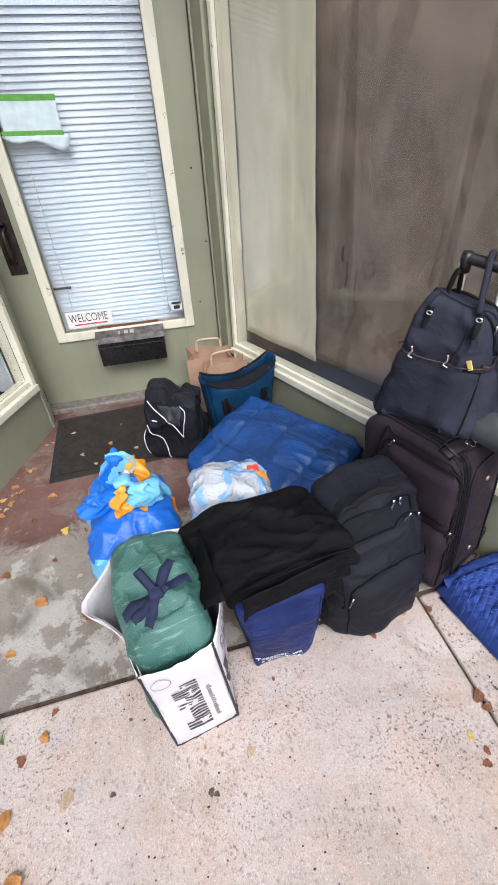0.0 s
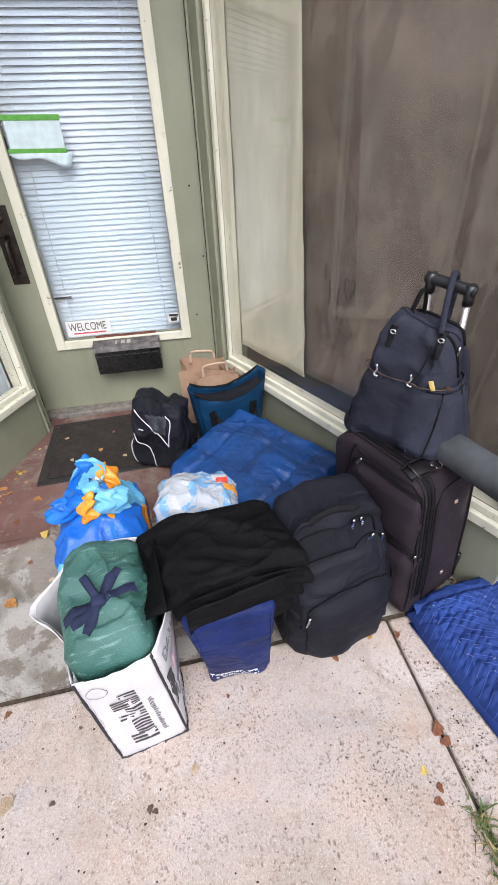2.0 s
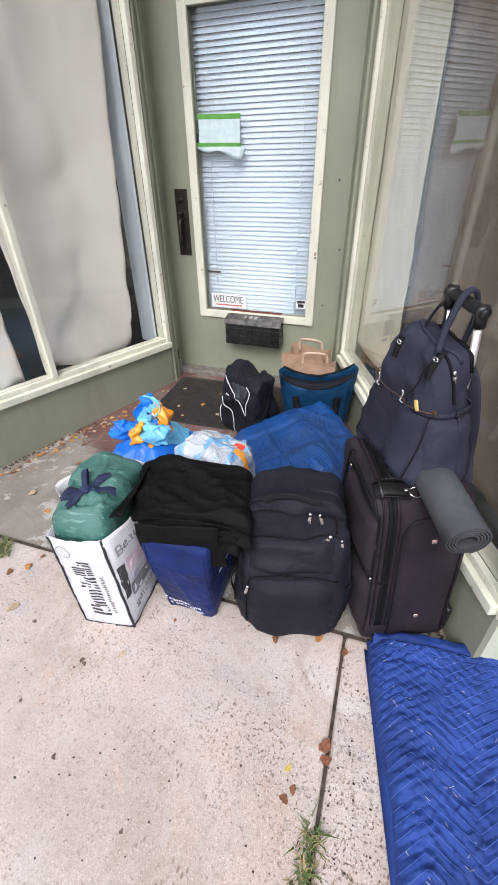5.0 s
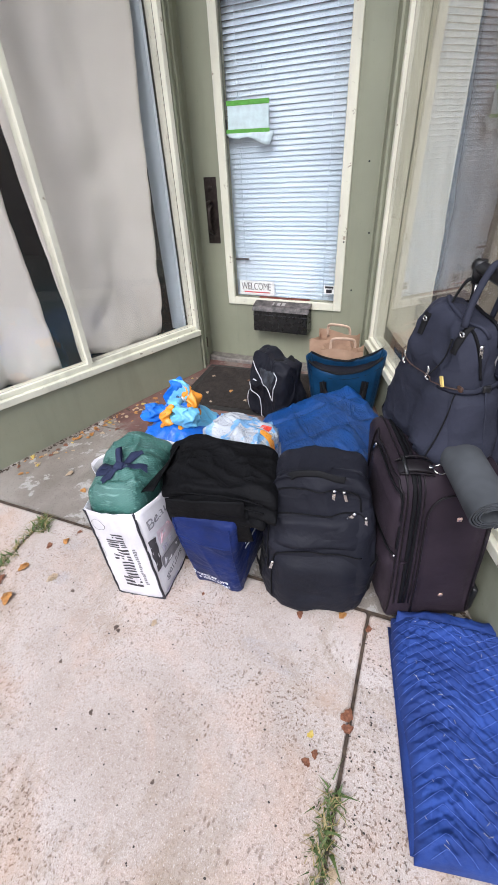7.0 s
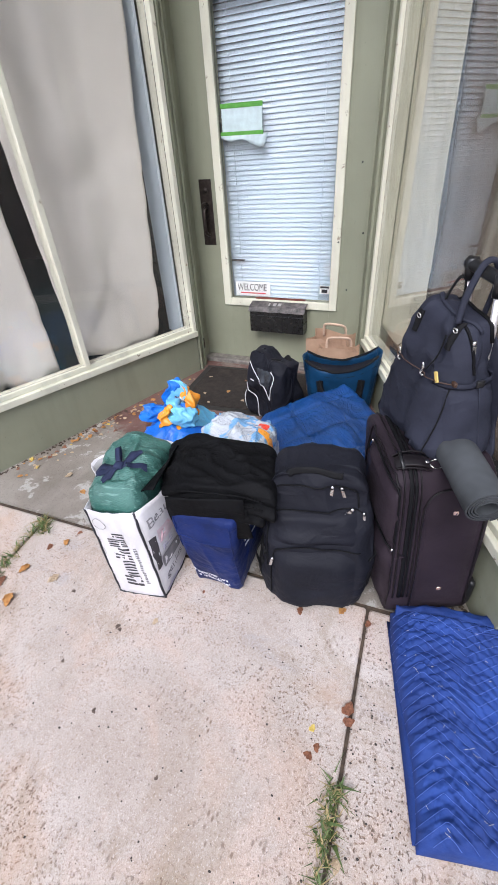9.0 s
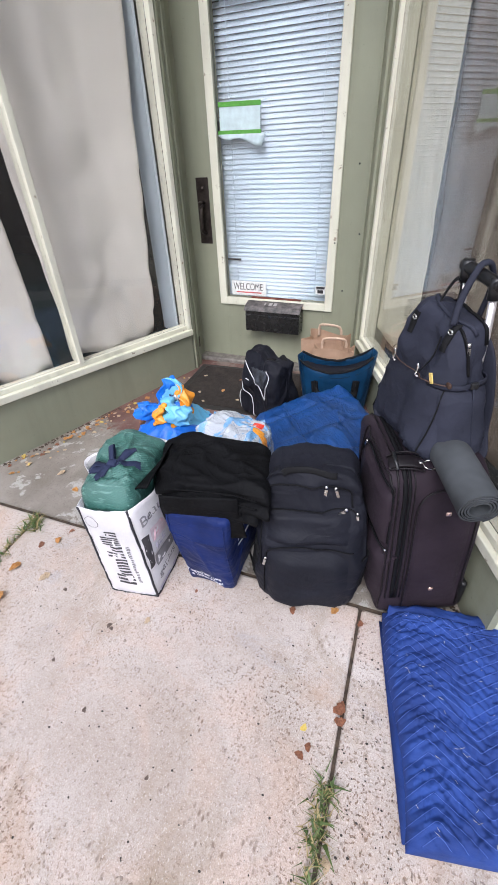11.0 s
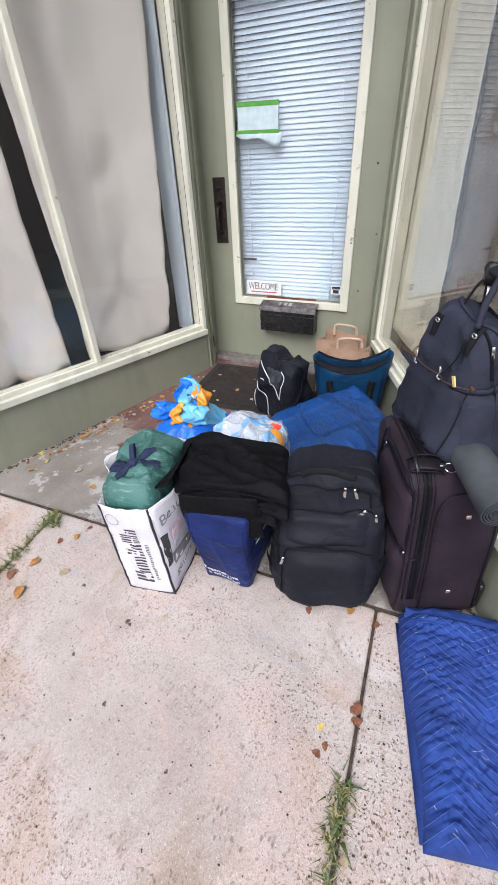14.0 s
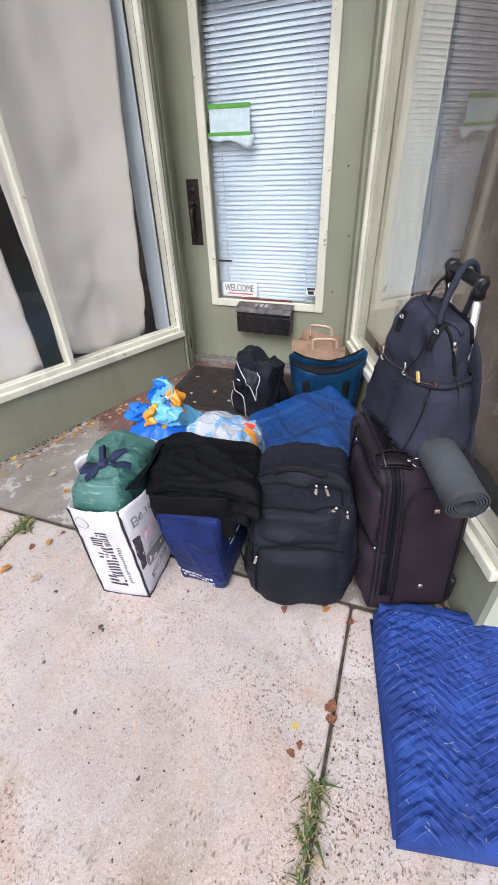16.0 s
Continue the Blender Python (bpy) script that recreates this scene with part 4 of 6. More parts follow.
lay_words("Together, we", 0.024, place_cf, (-0.078, 0.068, 1, 0), WHITE_INK, carrier)
lay_words("a difference!", 0.024, place_cf, (-0.062, 0.044, 1, 0), WHITE_INK, carrier)
lay_words("For", 0.044, place_cr, (-0.075, 0.205, 1, 0.05), WHITE_INK, carrier)
part("bar", band(tr, [(0, 0.02, 0.222), (0, 0.075, 0.224)], (-1, 0, 0), 0.026, 0.0003, 0.0012), WHITE_INK, carrier)
part("bar", band(tr, [(0, -0.075, 0.188), (0, 0.02, 0.19)], (-1, 0, 0), 0.009, 0.0003, 0.0012), WHITE_INK, carrier)

# folded black cloth lying on the carrier bag
cloth_pose = frame_of((0.232, 0.708, 0.372), (1.0, 0.13))
cloth = placed("folded_cloth", cloth_pose, "folded black cotton garment lying over the blue bag", "garment")


def fold_layer(hx, hy, hz, seed, droop, skew):
    def shape(p):
        q = Vector(p)
        u, v = q.x / hx, q.y / hy
        q.x += skew * v + 0.012 * nz(p, 6, seed)
        q.y += 0.02 * nz((u, seed, 0), 1.2) - 0.012 * u
        q.z += -droop * abs(u) ** 2.2 * (1.2 if u < 0 else 0.6) - 0.02 * max(0, -v) ** 2 + 0.007 * nz(p, 8, seed) + 0.015 * crease(p, 5, seed, (0.7, 1.5, 1), 4) + 0.009 * crease(p, 16, seed + 3, (0.6, 1.6, 1), 3) - 0.008
        return q
    return soft((hx, hy, hz), hz * 0.95, 34, shape)


part("top_fold", moved(fold_layer(0.182, 0.108, 0.020, 2.0, 0.045, -0.02), Matrix.Translation((0.0, 0.015, 0.072))), SOFT_BLACK, cloth)
part("middle_fold", moved(fold_layer(0.172, 0.10, 0.015, 5.0, 0.05, -0.01), Matrix.Translation((0.018, -0.012, 0.046))), SOFT_BLACK, cloth)
part("lower_fold", moved(fold_layer(0.135, 0.10, 0.014, 8.0, 0.03, 0.0), Matrix.Translation((0.035, -0.022, 0.022))), SOFT_BLACK, cloth)
part("hanging_end", sheet(10, 10, lambda u, v: Vector((0.03 + 0.095 * u + 0.01 * v, -0.122 - 0.012 * math.sin(2.4 * v) + 0.004 * nz((u, v, 0), 4), 0.035 - 0.145 * v + 0.03 * u * v)), 0.004), SOFT_BLACK, cloth)
part("hanging_end", sheet(10, 10, lambda u, v: Vector((-0.115 + 0.235 * u, -0.126 - 0.006 * math.sin(3 * v) + 0.004 * nz((u, v, 5), 4), 0.050 - 0.100 * v + 0.025 * u)), 0.004), SOFT_BLACK, cloth)
part("corner", sheet(10, 10, lambda u, v: Vector((-0.150 - 0.095 * v * (1 - 0.85 * u), -0.118 + 0.20 * u + 0.02 * v, 0.070 - 0.070 * v * v - 0.012 * v + 0.004 * nz((u, v, 2), 3))), 0.004), SOFT_BLACK, cloth)
for yy, zz in ((-0.112, 0.078), (-0.120, 0.054)):
    part("hem", strip([(-0.10, yy + 0.004, zz - 0.018), (-0.07, yy - 0.001, zz - 0.008), (0.02, yy - 0.004, zz), (0.11, yy - 0.002, zz - 0.004), (0.17, yy, zz - 0.02)], 0.005, 0.004, None, 6, 6), SOFT_BLACK, cloth)

# black rucksack
sack_pose = frame_of((0.535, 0.712, 0.0), (0.98, 0.2))
sack = placed("rucksack", sack_pose, "black nylon rucksack with silver zip pulls standing on the pavement", "rucksack")


def sack_shape(p):
    q = Vector(p)
    v = (q.z + 0.25) / 0.5
    u = q.x / 0.155
    q.x *= 0.94 + 0.13 * math.sin(math.pi * min(1, v * 1.15)) - 0.20 * max(0, v - 0.4) ** 1.3 - 0.10 * max(0, 0.12 - v) / 0.12
    if q.y < 0:
        q.y *= (1.12 + 0.22 * math.sin(math.pi * min(1, v * 1.3)) - 0.85 * v ** 1.8 - 0.25 * max(0, 0.12 - v) / 0.12) * (1 - 0.22 * abs(u) ** 3)
    q.y += 0.055 * v
    q.x += 0.012 * v
    q.z -= 0.014 * u * u * v
    q += Vector((nz(p, 7, 2), nz(p, 7, 6), nz(p, 7, 8))) * 0.013 + Vector((0.3 * (1 if p.x > 0 else -1), -1 if p.y < 0 else 1, 0)) * (0.014 * crease(p, 6, 3, (0.7, 1, 1.5), 3) + 0.009 * crease(p, 14, 7, (0.6, 1, 1.6), 3) - 0.004)
    return q


bm = soft((0.155, 0.105, 0.232), 0.040, 40, sack_shape)
bmesh.ops.translate(bm, verts=bm.verts, vec=(0, 0, 0.252))
lo = min(v.co.z for v in bm.verts)
bmesh.ops.translate(bm, verts=bm.verts, vec=(0, 0, -lo + 0.001))
tr = tree_of(bm)
part("body", bm, BLACK_CLOTH, sack)
F = (0, 1, 0)
part("lower_pocket", patch(tr, lambda u, v: Vector((-0.125 + 0.25 * u, 0, 0.03 + (0.228 - 0.03 * (2 * u - 1) ** 4) * v)), F, 0.017), BLACK_CLOTH, sack)
part("upper_pocket", patch(tr, lambda u, v: Vector((-0.125 + 0.25 * u, 0, 0.274 + (0.076 + 0.015 * u) * v)), F, 0.011), BLACK_CLOTH, sack)
part("top_panel", patch(tr, lambda u, v: Vector((-0.07 + 0.14 * u, 0, 0.43 + 0.04 * v)), F, 0.003), BLACK_CLOTH, sack)
z1 = part("zip", seam(tr, [(-0.128, 0, 0.06), (-0.12, 0, 0.21), (-0.095, 0, 0.260), (0, 0, 0.266), (0.10, 0, 0.260), (0.13, 0, 0.254)], F, 0.005, 0.004, 0.003), ZIP, sack)
z2 = part("zip", seam(tr, [(-0.135, 0, 0.17), (-0.13, 0, 0.32), (-0.10, 0, 0.357), (0.0, 0, 0.365), (0.10, 0, 0.368), (0.138, 0, 0.352)], F, 0.005, 0.004, 0.003), ZIP, sack)
z3 = part("zip", seam(tr, [(-0.122, 0, 0.37), (-0.112, 0, 0.418), (-0.05, 0, 0.432), (0.05, 0, 0.435), (0.11, 0, 0.422), (0.122, 0, 0.37)], F, 0.006, 0.005, 0.003), ZIP, sack)
zip_pull(z3, on(tr, (0.045, 0, 0.431), F, 0.009), F, 0.030, 0.008, (-0.05, 0, -1))
zip_pull(z3, on(tr, (0.075, 0, 0.428), F, 0.009), F, 0.030, 0.008, (0.25, 0, -1))
zip_pull(z2, on(tr, (0.10, 0, 0.362), F, 0.012), F, 0.036, 0.011, (-0.75, -0.1, -0.75))
zip_pull(z2, on(tr, (0.134, 0, 0.352), F, 0.009), F, 0.024, 0.007, (0.1, 0, -1))
zip_pull(z1, on(tr, (-0.118, 0, 0.215), F, 0.010), F, 0.028, 0.008, (-0.25, 0, -1))
part("grab_handle", strip([on(tr, (x, 0, z), F, o) for x, z, o in ((-0.075, 0.462, 0.002), (-0.055, 0.468, 0.010), (0.0, 0.470, 0.009), (0.055, 0.468, 0.008), (0.075, 0.462, 0.001))], 0.020, 0.003, (0, 0.3, 1)), BLACK_MESH, sack)
for s in (-1, 1):
    part("side_pocket", patch(tr, lambda u, v: Vector((0, -0.07 + 0.15 * u, 0.02 + 0.15 * v)), (-s, 0, 0), 0.012), BLACK_MESH, sack)
    part("side_strap", seam(tr, [(0, 0.08, 0.235), (0, 0.0, 0.228), (0, -0.075, 0.215)], (-s, 0, 0), 0.018, 0.004, 0.003), BLACK_MESH, sack)
part("strap_end", strip([(-0.158, -0.03, 0.222), (-0.175, -0.055, 0.19), (-0.165, -0.06, 0.13), (-0.172, -0.055, 0.09)], 0.016, 0.002, (0, 1, 0)), BLACK_MESH, sack)

# dark soft-sided suitcase
case_pose = frame_of((0.829, 0.826, 0.0), (0.93, 0.367))
LEAN = Matrix(((1, 0, 0, 0), (0, 1, 0.142, 0), (0, 0, 1, 0), (0, 0, 0, 1)))
case = placed("suitcase", case_pose, "dark aubergine soft suitcase with pull-out handle standing upright", "suitcase")
CX, CY, CZ = 0.127, 0.158, 0.258


def case_shape(p):
    q = Vector(p)
    u, v, w = q.x / CX, q.y / CY, q.z / CZ
    if q.x < 0:
        q.x -= 0.010 * (1 - v * v) * (1 - w * w)
    q.y += 0.006 * math.copysign(1, q.y) * (1 - u * u) * (1 - w * w)
    for far, r in ((1, 0.085), (-1, 0.075)):
        t = max(0.0, (far * p.y - (CY - r)) / r)
        if p.z > 0:
            q.z -= r * (1 - math.sqrt(max(0.0, 1 - min(1.0, t) ** 2))) * 0.8 * w
    q += Vector((nz(p, 6, 5), nz(p, 6, 2), 0)) * 0.004
    return q


bm = soft((CX, CY, CZ), 0.020, 24, case_shape)
bmesh.ops.translate(bm, verts=bm.verts, vec=(0, 0, CZ + 0.018))
bmesh.ops.transform(bm, matrix=LEAN, verts=bm.verts)
tr = tree_of(bm)
part("body", bm, PLUM, case)


def case_ring(x, w, h, mat_, name):
    """A seam that runs up the narrow side, over the top and down the far side of the case."""
    line = []
    for k in range(49):
        a = radians(-72 + 324 * k / 48)
        d = Vector((0, -math.cos(a) * 0.7, math.sin(a)))
        hit, _, _, _ = tr.ray_cast(Vector((x, 0, 0.26)) + d * 0.9, -d)
        if hit is not None and hit.z > 0.045:
            line.append(hit + d.normalized() * 0.001)
    part(name, strip(line, w, h, (1, 0, 0), 1, 6), mat_, case)


case_ring(-0.104, 0.006, 0.008, PLUM_TRIM, "piping")
case_ring(-0.0865, 0.013, 0.005, ZIP, "zip")
case_ring(-0.0745, 0.009, 0.006, ZIP, "zip")
case_ring(-0.062, 0.005, 0.007, PLUM_TRIM, "piping")
# arched piping on the narrow side
arch = [(-0.052, 0.05), (-0.052, 0.2), (-0.052, 0.39), (-0.046, 0.44), (-0.022, 0.470), (0.03, 0.478), (0.085, 0.476), (0.105, 0.455), (0.108, 0.40), (0.108, 0.2), (0.108, 0.05)]
part("arched_piping", seam(tr, [(x, -CY, z) for x, z in arch], (0, 1, 0), 0.007, 0.007, 0.0015, 5), PLUM_TRIM, case)
part("side_panel", patch(tr, lambda u, v: Vector((-0.046 + 0.150 * u, -CY, 0.05 + 0.425 * v)), (0, 1, 0), 0.005), PLUM, case)
for x, z in ((0.029, 0.408), (0.023, 0.130)):
    p = on(tr, (x, -CY, z), (0, 1, 0), 0.004)
    part("rivet", moved(soft((0.007, 0.004, 0.007), 0.0038, 5), Matrix.Translation(p)), COPPER, case, "copper coloured rivet")
# front with its pockets
L = (1, 0, 0)
up_pocket = part("front_pocket", patch(tr, lambda u, v: Vector((-CX, -0.14 + 0.28 * u, 0.30 + 0.185 * v)), L, 0.012), PLUM, case)
low_pocket = part("front_pocket", patch(tr, lambda u, v: Vector((-CX, -0.145 + 0.29 * u, 0.05 + 0.235 * v)), L, 0.016), PLUM, case)
part("zip", seam(tr, [(-CX, -0.145, 0.29), (-CX, 0.0, 0.294), (-CX, 0.145, 0.29)], L, 0.007, 0.006, 0.003), ZIP, low_pocket)
part("zip", seam(tr, [(-CX, -0.145, 0.32), (-CX, -0.142, 0.44), (-CX, -0.12, 0.49), (-CX, 0.0, 0.497), (-CX, 0.12, 0.49), (-CX, 0.142, 0.44)], L, 0.007, 0.006, 0.003), ZIP, up_pocket)
zip_pull(low_pocket, on(tr, (-CX, -0.125, 0.291), L, 0.008), L, 0.022, 0.007, (0, 0.3, -1))
zip_pull(up_pocket, on(tr, (-CX, 0.11, 0.49), L, 0.008), L, 0.022, 0.007, (0, 0.5, -1))
part("piping", seam(tr, [(-CX, -0.155, 0.05), (-CX, -0.157, 0.30), (-CX, -0.15, 0.48), (-CX, -0.10, 0.512), (-CX, 0.10, 0.512), (-CX, 0.15, 0.48), (-CX, 0.157, 0.05)], L, 0.007, 0.006, 0.002), PLUM_TRIM, case)
# carrying handle with its ring on top
def on_top(x, y, off):
    return on(tr, (x, y, 0.9), (0, 0, -1), off)


handle = part("carrying_handle", strip([on_top(-0.118, -0.030, 0.004), on_top(-0.098, -0.032, 0.013), on_top(-0.065, -0.036, 0.015), on_top(-0.040, -0.040, 0.008)], 0.040, 0.007, (0, 1, 0.2)), PLUM_TRIM, case, "dark leather-look carrying handle")
part("edge", strip([on_top(-0.118, -0.048, 0.008), on_top(-0.098, -0.051, 0.014), on_top(-0.065, -0.055, 0.016), on_top(-0.040, -0.058, 0.010)], 0.004, 0.006, (0, 1, 0.2)), PLUM_TRIM, handle)
part("edge", strip([on_top(-0.118, -0.012, 0.008), on_top(-0.098, -0.013, 0.017), on_top(-0.065, -0.017, 0.019), on_top(-0.040, -0.021, 0.012)], 0.004, 0.006, (0, 1, 0.2)), PLUM_TRIM, handle)
part("buckle", strip([on_top(-0.106, -0.054, 0.016), on_top(-0.106, -0.012, 0.020)], 0.010, 0.006, (1, 0, 0), 1, 6), BLACK_PLASTIC, handle)
for a in (0.0, 0.026):
    ring = [on_top(-0.022 + a + 0.017 * math.cos(t), -0.044 + 0.011 * math.sin(t), 0.006 + 0.003 * math.sin(2 * t)) for t in (k * math.pi / 8 for k in range(17))]
    part("ring", strip(ring, 0.004, 0.004, None, 1, 8), NICKEL, handle, "silver ring")
part("snap", moved(soft((0.006, 0.006, 0.003), 0.0028, 4), Matrix.Translation(on_top(-0.046, -0.040, 0.013))), NICKEL, handle)
for yy in (-0.12, 0.12):
    for xx in (-0.075, 0.085):
        wheel = part("foot", moved(soft((0.018, 0.022, 0.012), 0.008, 4), Matrix.Translation((xx, yy, 0.0125))), BLACK_PLASTIC, case)
part("corner_guard", moved(soft((0.010, 0.022, 0.055), 0.008, 6), Matrix.Translation((0.122, -0.125, 0.085))), BLACK_PLASTIC, case)
# pull-out handle
ALU = plain("brushed_aluminium", (0.78, 0.74, 0.72), 0.35, 0.85, 0.08, 90, 0.1)
inv = case_pose.inverted()
ga, gb = inv @ Vector((0.817, 0.978, 0.946)), inv @ Vector((0.872, 0.903, 0.934))
base_a, base_b = inv @ Vector((0.863, 0.985, 0.50)), inv @ Vector((0.913, 0.908, 0.50))
pull = part("pull_handle", strip([ga - (gb - ga) * 0.12, ga - (gb - ga) * 0.06, ga.lerp(gb, 0.5), gb + (gb - ga) * 0.06, gb + (gb - ga) * 0.14], 0.027, 0.025, (0, 0, 1), 5, 12), BLACK_PLASTIC, case, "black plastic grip on aluminium tubes")
for a, b in ((ga, base_a), (gb, base_b)):
    part("tube", strip([a, a.lerp(b, 0.5), b], 0.019, 0.013, (1, 0, 0), 1, 10), ALU, pull, "brushed aluminium tube")
    part("socket", strip([a + Vector((0, 0, 0.012)), a.lerp(b, 0.075)], 0.028, 0.024, (1, 0, 0), 1, 12), BLACK_PLASTIC, pull)

# rolled exercise mat across the suitcase
ROLLMAT = fabric("grey_foam_mat", (0.056, 0.060, 0.064), 0.85, 260, 0.4, 0.02, 0.05, -0.1)
ra, rb = Vector((0.790, 0.985, 0.572)), Vector((0.925, 0.628, 0.556))
roll = placed("rolled_mat", Matrix.Translation((ra + rb) / 2), "rolled grey foam exercise mat lying on the suitcase", "exercise mat")
ax = (rb - ra).normalized()
s1 = ax.cross(Vector((0, 0, 1))).normalized()
s2 = s1.cross(ax)
bm = bmesh.new()
N = 120
inner_v, rows = [], []
for k in range(N + 1):
    t = k / N
    r = 0.018 + 0.0285 * t
    a = t * 2 * math.pi * 4.6 + 0.6
    off = s1 * (r * math.cos(a)) + s2 * (r * 0.94 * math.sin(a))
    off2 = s1 * ((r + 0.0038) * math.cos(a)) + s2 * ((r + 0.0038) * 0.94 * math.sin(a))
    rows.append([bm.verts.new(c + o) for c, o in (((ra - rb) / 2, off), ((rb - ra) / 2, off), ((rb - ra) / 2, off2), ((ra - rb) / 2, off2))])
for a, b in zip(rows, rows[1:]):
    for k in range(4):
        bm.faces.new((a[k], a[(k + 1) % 4], b[(k + 1) % 4], b[k]))
bm.faces.new(rows[0])
bm.faces.new(rows[-1][::-1])
ob = part("mat", bm, ROLLMAT, roll)
mod = ob.modifiers.new("edges", "EDGE_SPLIT")
mod.split_angle = radians(40)
part("string", strip([(rb - ra) / 2 * 0.9 + s1 * (-0.05) + s2 * 0.01, (rb - ra) / 2 * 0.96 + s1 * (-0.054) + s2 * -0.012, (rb - ra) / 2 * 0.93 + s1 * (-0.058) + s2 * -0.035], 0.003, 0.003, None, 5, 6), PAPER, roll, "loose white string")

# navy bag leaning against the pull-out handle
bag_pose2 = frame_of((0.797, 0.936, 0.522), (0.534, -0.845))
navy = placed("navy_backpack", bag_pose2, "dark navy canvas backpack bag with loop handles on a suitcase", "backpack")
NW, ND, NH = 0.131, 0.074, 0.335


def navy_shape(p):
    q = Vector(p)
    v = (q.z + NH / 2) / NH
    u = q.x / NW
    q.x *= 1.05 - 0.62 * max(0, v - 0.15) ** 0.9 - 0.08 * max(0, 0.15 - v) / 0.15
    if q.y < 0:
        q.y *= 1.12 + 0.12 * math.sin(math.pi * min(1, v * 1.25)) - 0.45 * v * v
    else:
        q.y *= 0.95 - 0.55 * v
    q.y += 0.022 * v
    q.x += 0.044 * (1 - 0.5 * v) * max(0.0, u) * max(0.0, 1 - ((p.y - 0.01) / 0.085) ** 2)
    lift = max(0.0, min(1.0, (p.y + 0.06) / 0.12))
    q.z += 0.032 * lift * max(0.0, 1 - v / 0.35) - 0.018 * u * v + (0.012 * u - 0.012) * (1 - v)
    q += Vector((nz(p, 6, 1), nz(p, 6, 5), nz(p, 6, 9))) * 0.013 + Vector((0.4, 1, 0)) * (0.006 - 0.013 * crease(p, 6, 4, (1.3, 1, 0.7), 3) - 0.008 * crease(p, 13, 8, (1, 1, 1.3), 3))
    return q


bm = soft((NW, ND, NH / 2), 0.026, 46, navy_shape)
bmesh.ops.translate(bm, verts=bm.verts, vec=(0, 0, NH / 2))
tr = tree_of(bm)
part("body", bm, NAVY_CLOTH, navy)
pocket = part("front_pocket", patch(tr, lambda u, v: Vector((-0.118 + 0.232 * u, 0, 0.012 + (0.190 + 0.012 * (2 * u - 1) ** 2) * v)), F, 0.014), NAVY_CLOTH, navy)
LEATHER = plain("brown_leather_trim", (0.07, 0.036, 0.022), 0.5, 0, 0.25, 60, 0.3)
part("trim", seam(tr, [(-0.108, 0, 0.215), (-0.06, 0, 0.207), (0.0, 0, 0.203), (0.06, 0, 0.203), (0.104, 0, 0.207)], F, 0.0025, 0.003, 0.012), LEATHER, pocket, "brown leather edge")
for x, z in ((-0.108, 0.217), (0.106, 0.208)):
    p = on(tr, (x, 0, z), F, 0.008)
    part("tab", moved(soft((0.008, 0.004, 0.006), 0.003, 3), Matrix.Translation(p)), LEATHER, pocket)
for x, z in ((-0.062, 0.212), (0.028, 0.208)):
    p = on(tr, (x, 0, z), F, 0.016)
    hook = part("snap_hook", strip([p + Vector((0, 0, 0.018)), p + Vector((0.004, 0, 0.004)), p + Vector((-0.004, 0, -0.01)), p + Vector((0.008, 0, -0.014))], 0.006, 0.005, None, 5, 6), NICKEL, pocket, "silver snap hook")
p = on(tr, (0.080, 0, 0.212), F, 0.014)
part("tag", moved(box(-0.006, 0.006, -0.002, 0.002, -0.012, 0.014, 0.002), Matrix.Translation(p) @ Matrix.Rotation(radians(-28), 4, "Y")), plain("yellow_card_tag", (0.75, 0.55, 0.16), 0.6), pocket, "yellow paper tag", smooth=False)
part("cord", strip([on(tr, (0.05, 0, 0.30), F, 0.006), on(tr, (0.045, 0, 0.25), F, 0.008), on(tr, (0.04, 0, 0.21), F, 0.014)], 0.0035, 0.0035, None, 5, 6), BLACK_MESH, navy)
for x in (-0.052, 0.062):
    part("handle_tab", band(tr, [(x * 1.05, 0, 0.272), (x, 0, 0.30), (x * 0.95, 0, 0.325)], F, 0.013, 0.003, 0.002), BLACK_MESH, navy)
    p = on(tr, (x * 0.97, 0, 0.312), F, 0.006)
    part("ring", strip([p + Vector((0.007 * math.cos(t), -0.002, 0.005 * math.sin(t))) for t in (k * math.pi / 6 for k in range(13))], 0.004, 0.004, None, 1, 6), NICKEL, navy, "silver ring")
part("top_seam", seam(tr, [(-0.085, 0.02, 0.36), (-0.03, -0.005, 0.37), (0.04, -0.005, 0.365), (0.085, 0.02, 0.35)], (0, 0, -1), 0.012, 0.008, 0.002), NAVY_CLOTH, navy)
part("top_zip", seam(tr, [(-0.09, 0.045, 0.36), (0, 0.04, 0.37), (0.09, 0.045, 0.355)], (0, 0, -1), 0.010, 0.006, 0.003), ZIP, navy)
ni = bag_pose2.inverted()
hp = [ni @ Vector(q) for q in ((0.808, 0.878, 0.850), (0.812, 0.890, 0.895), (0.828, 0.915, 0.945), (0.842, 0.932, 0.964), (0.860, 0.946, 0.958))]
part("loop_handle", strip(hp + [ni @ Vector((0.872, 0.954, 0.915)), ni @ Vector((0.862, 0.940, 0.845))], 0.015, 0.012, None, 6, 10), NAVY_CLOTH, navy, "padded loop handle over the pull-out grip")
part("loop_handle", strip([ni @ Vector(q) for q in ((0.768, 0.950, 0.83), (0.778, 0.965, 0.870), (0.800, 0.978, 0.915), (0.815, 0.978, 0.905), (0.815, 0.968, 0.83))], 0.020, 0.006, (0.8, -0.6, 0), 6, 8), BLACK_MESH, navy)
R = (-1, 0, 0)
side = part("side_pocket", patch(tr, lambda u, v: Vector((0, -0.058 + 0.125 * u, 0.015 + 0.185 * v)), R, 0.010), NAVY_CLOTH, navy)
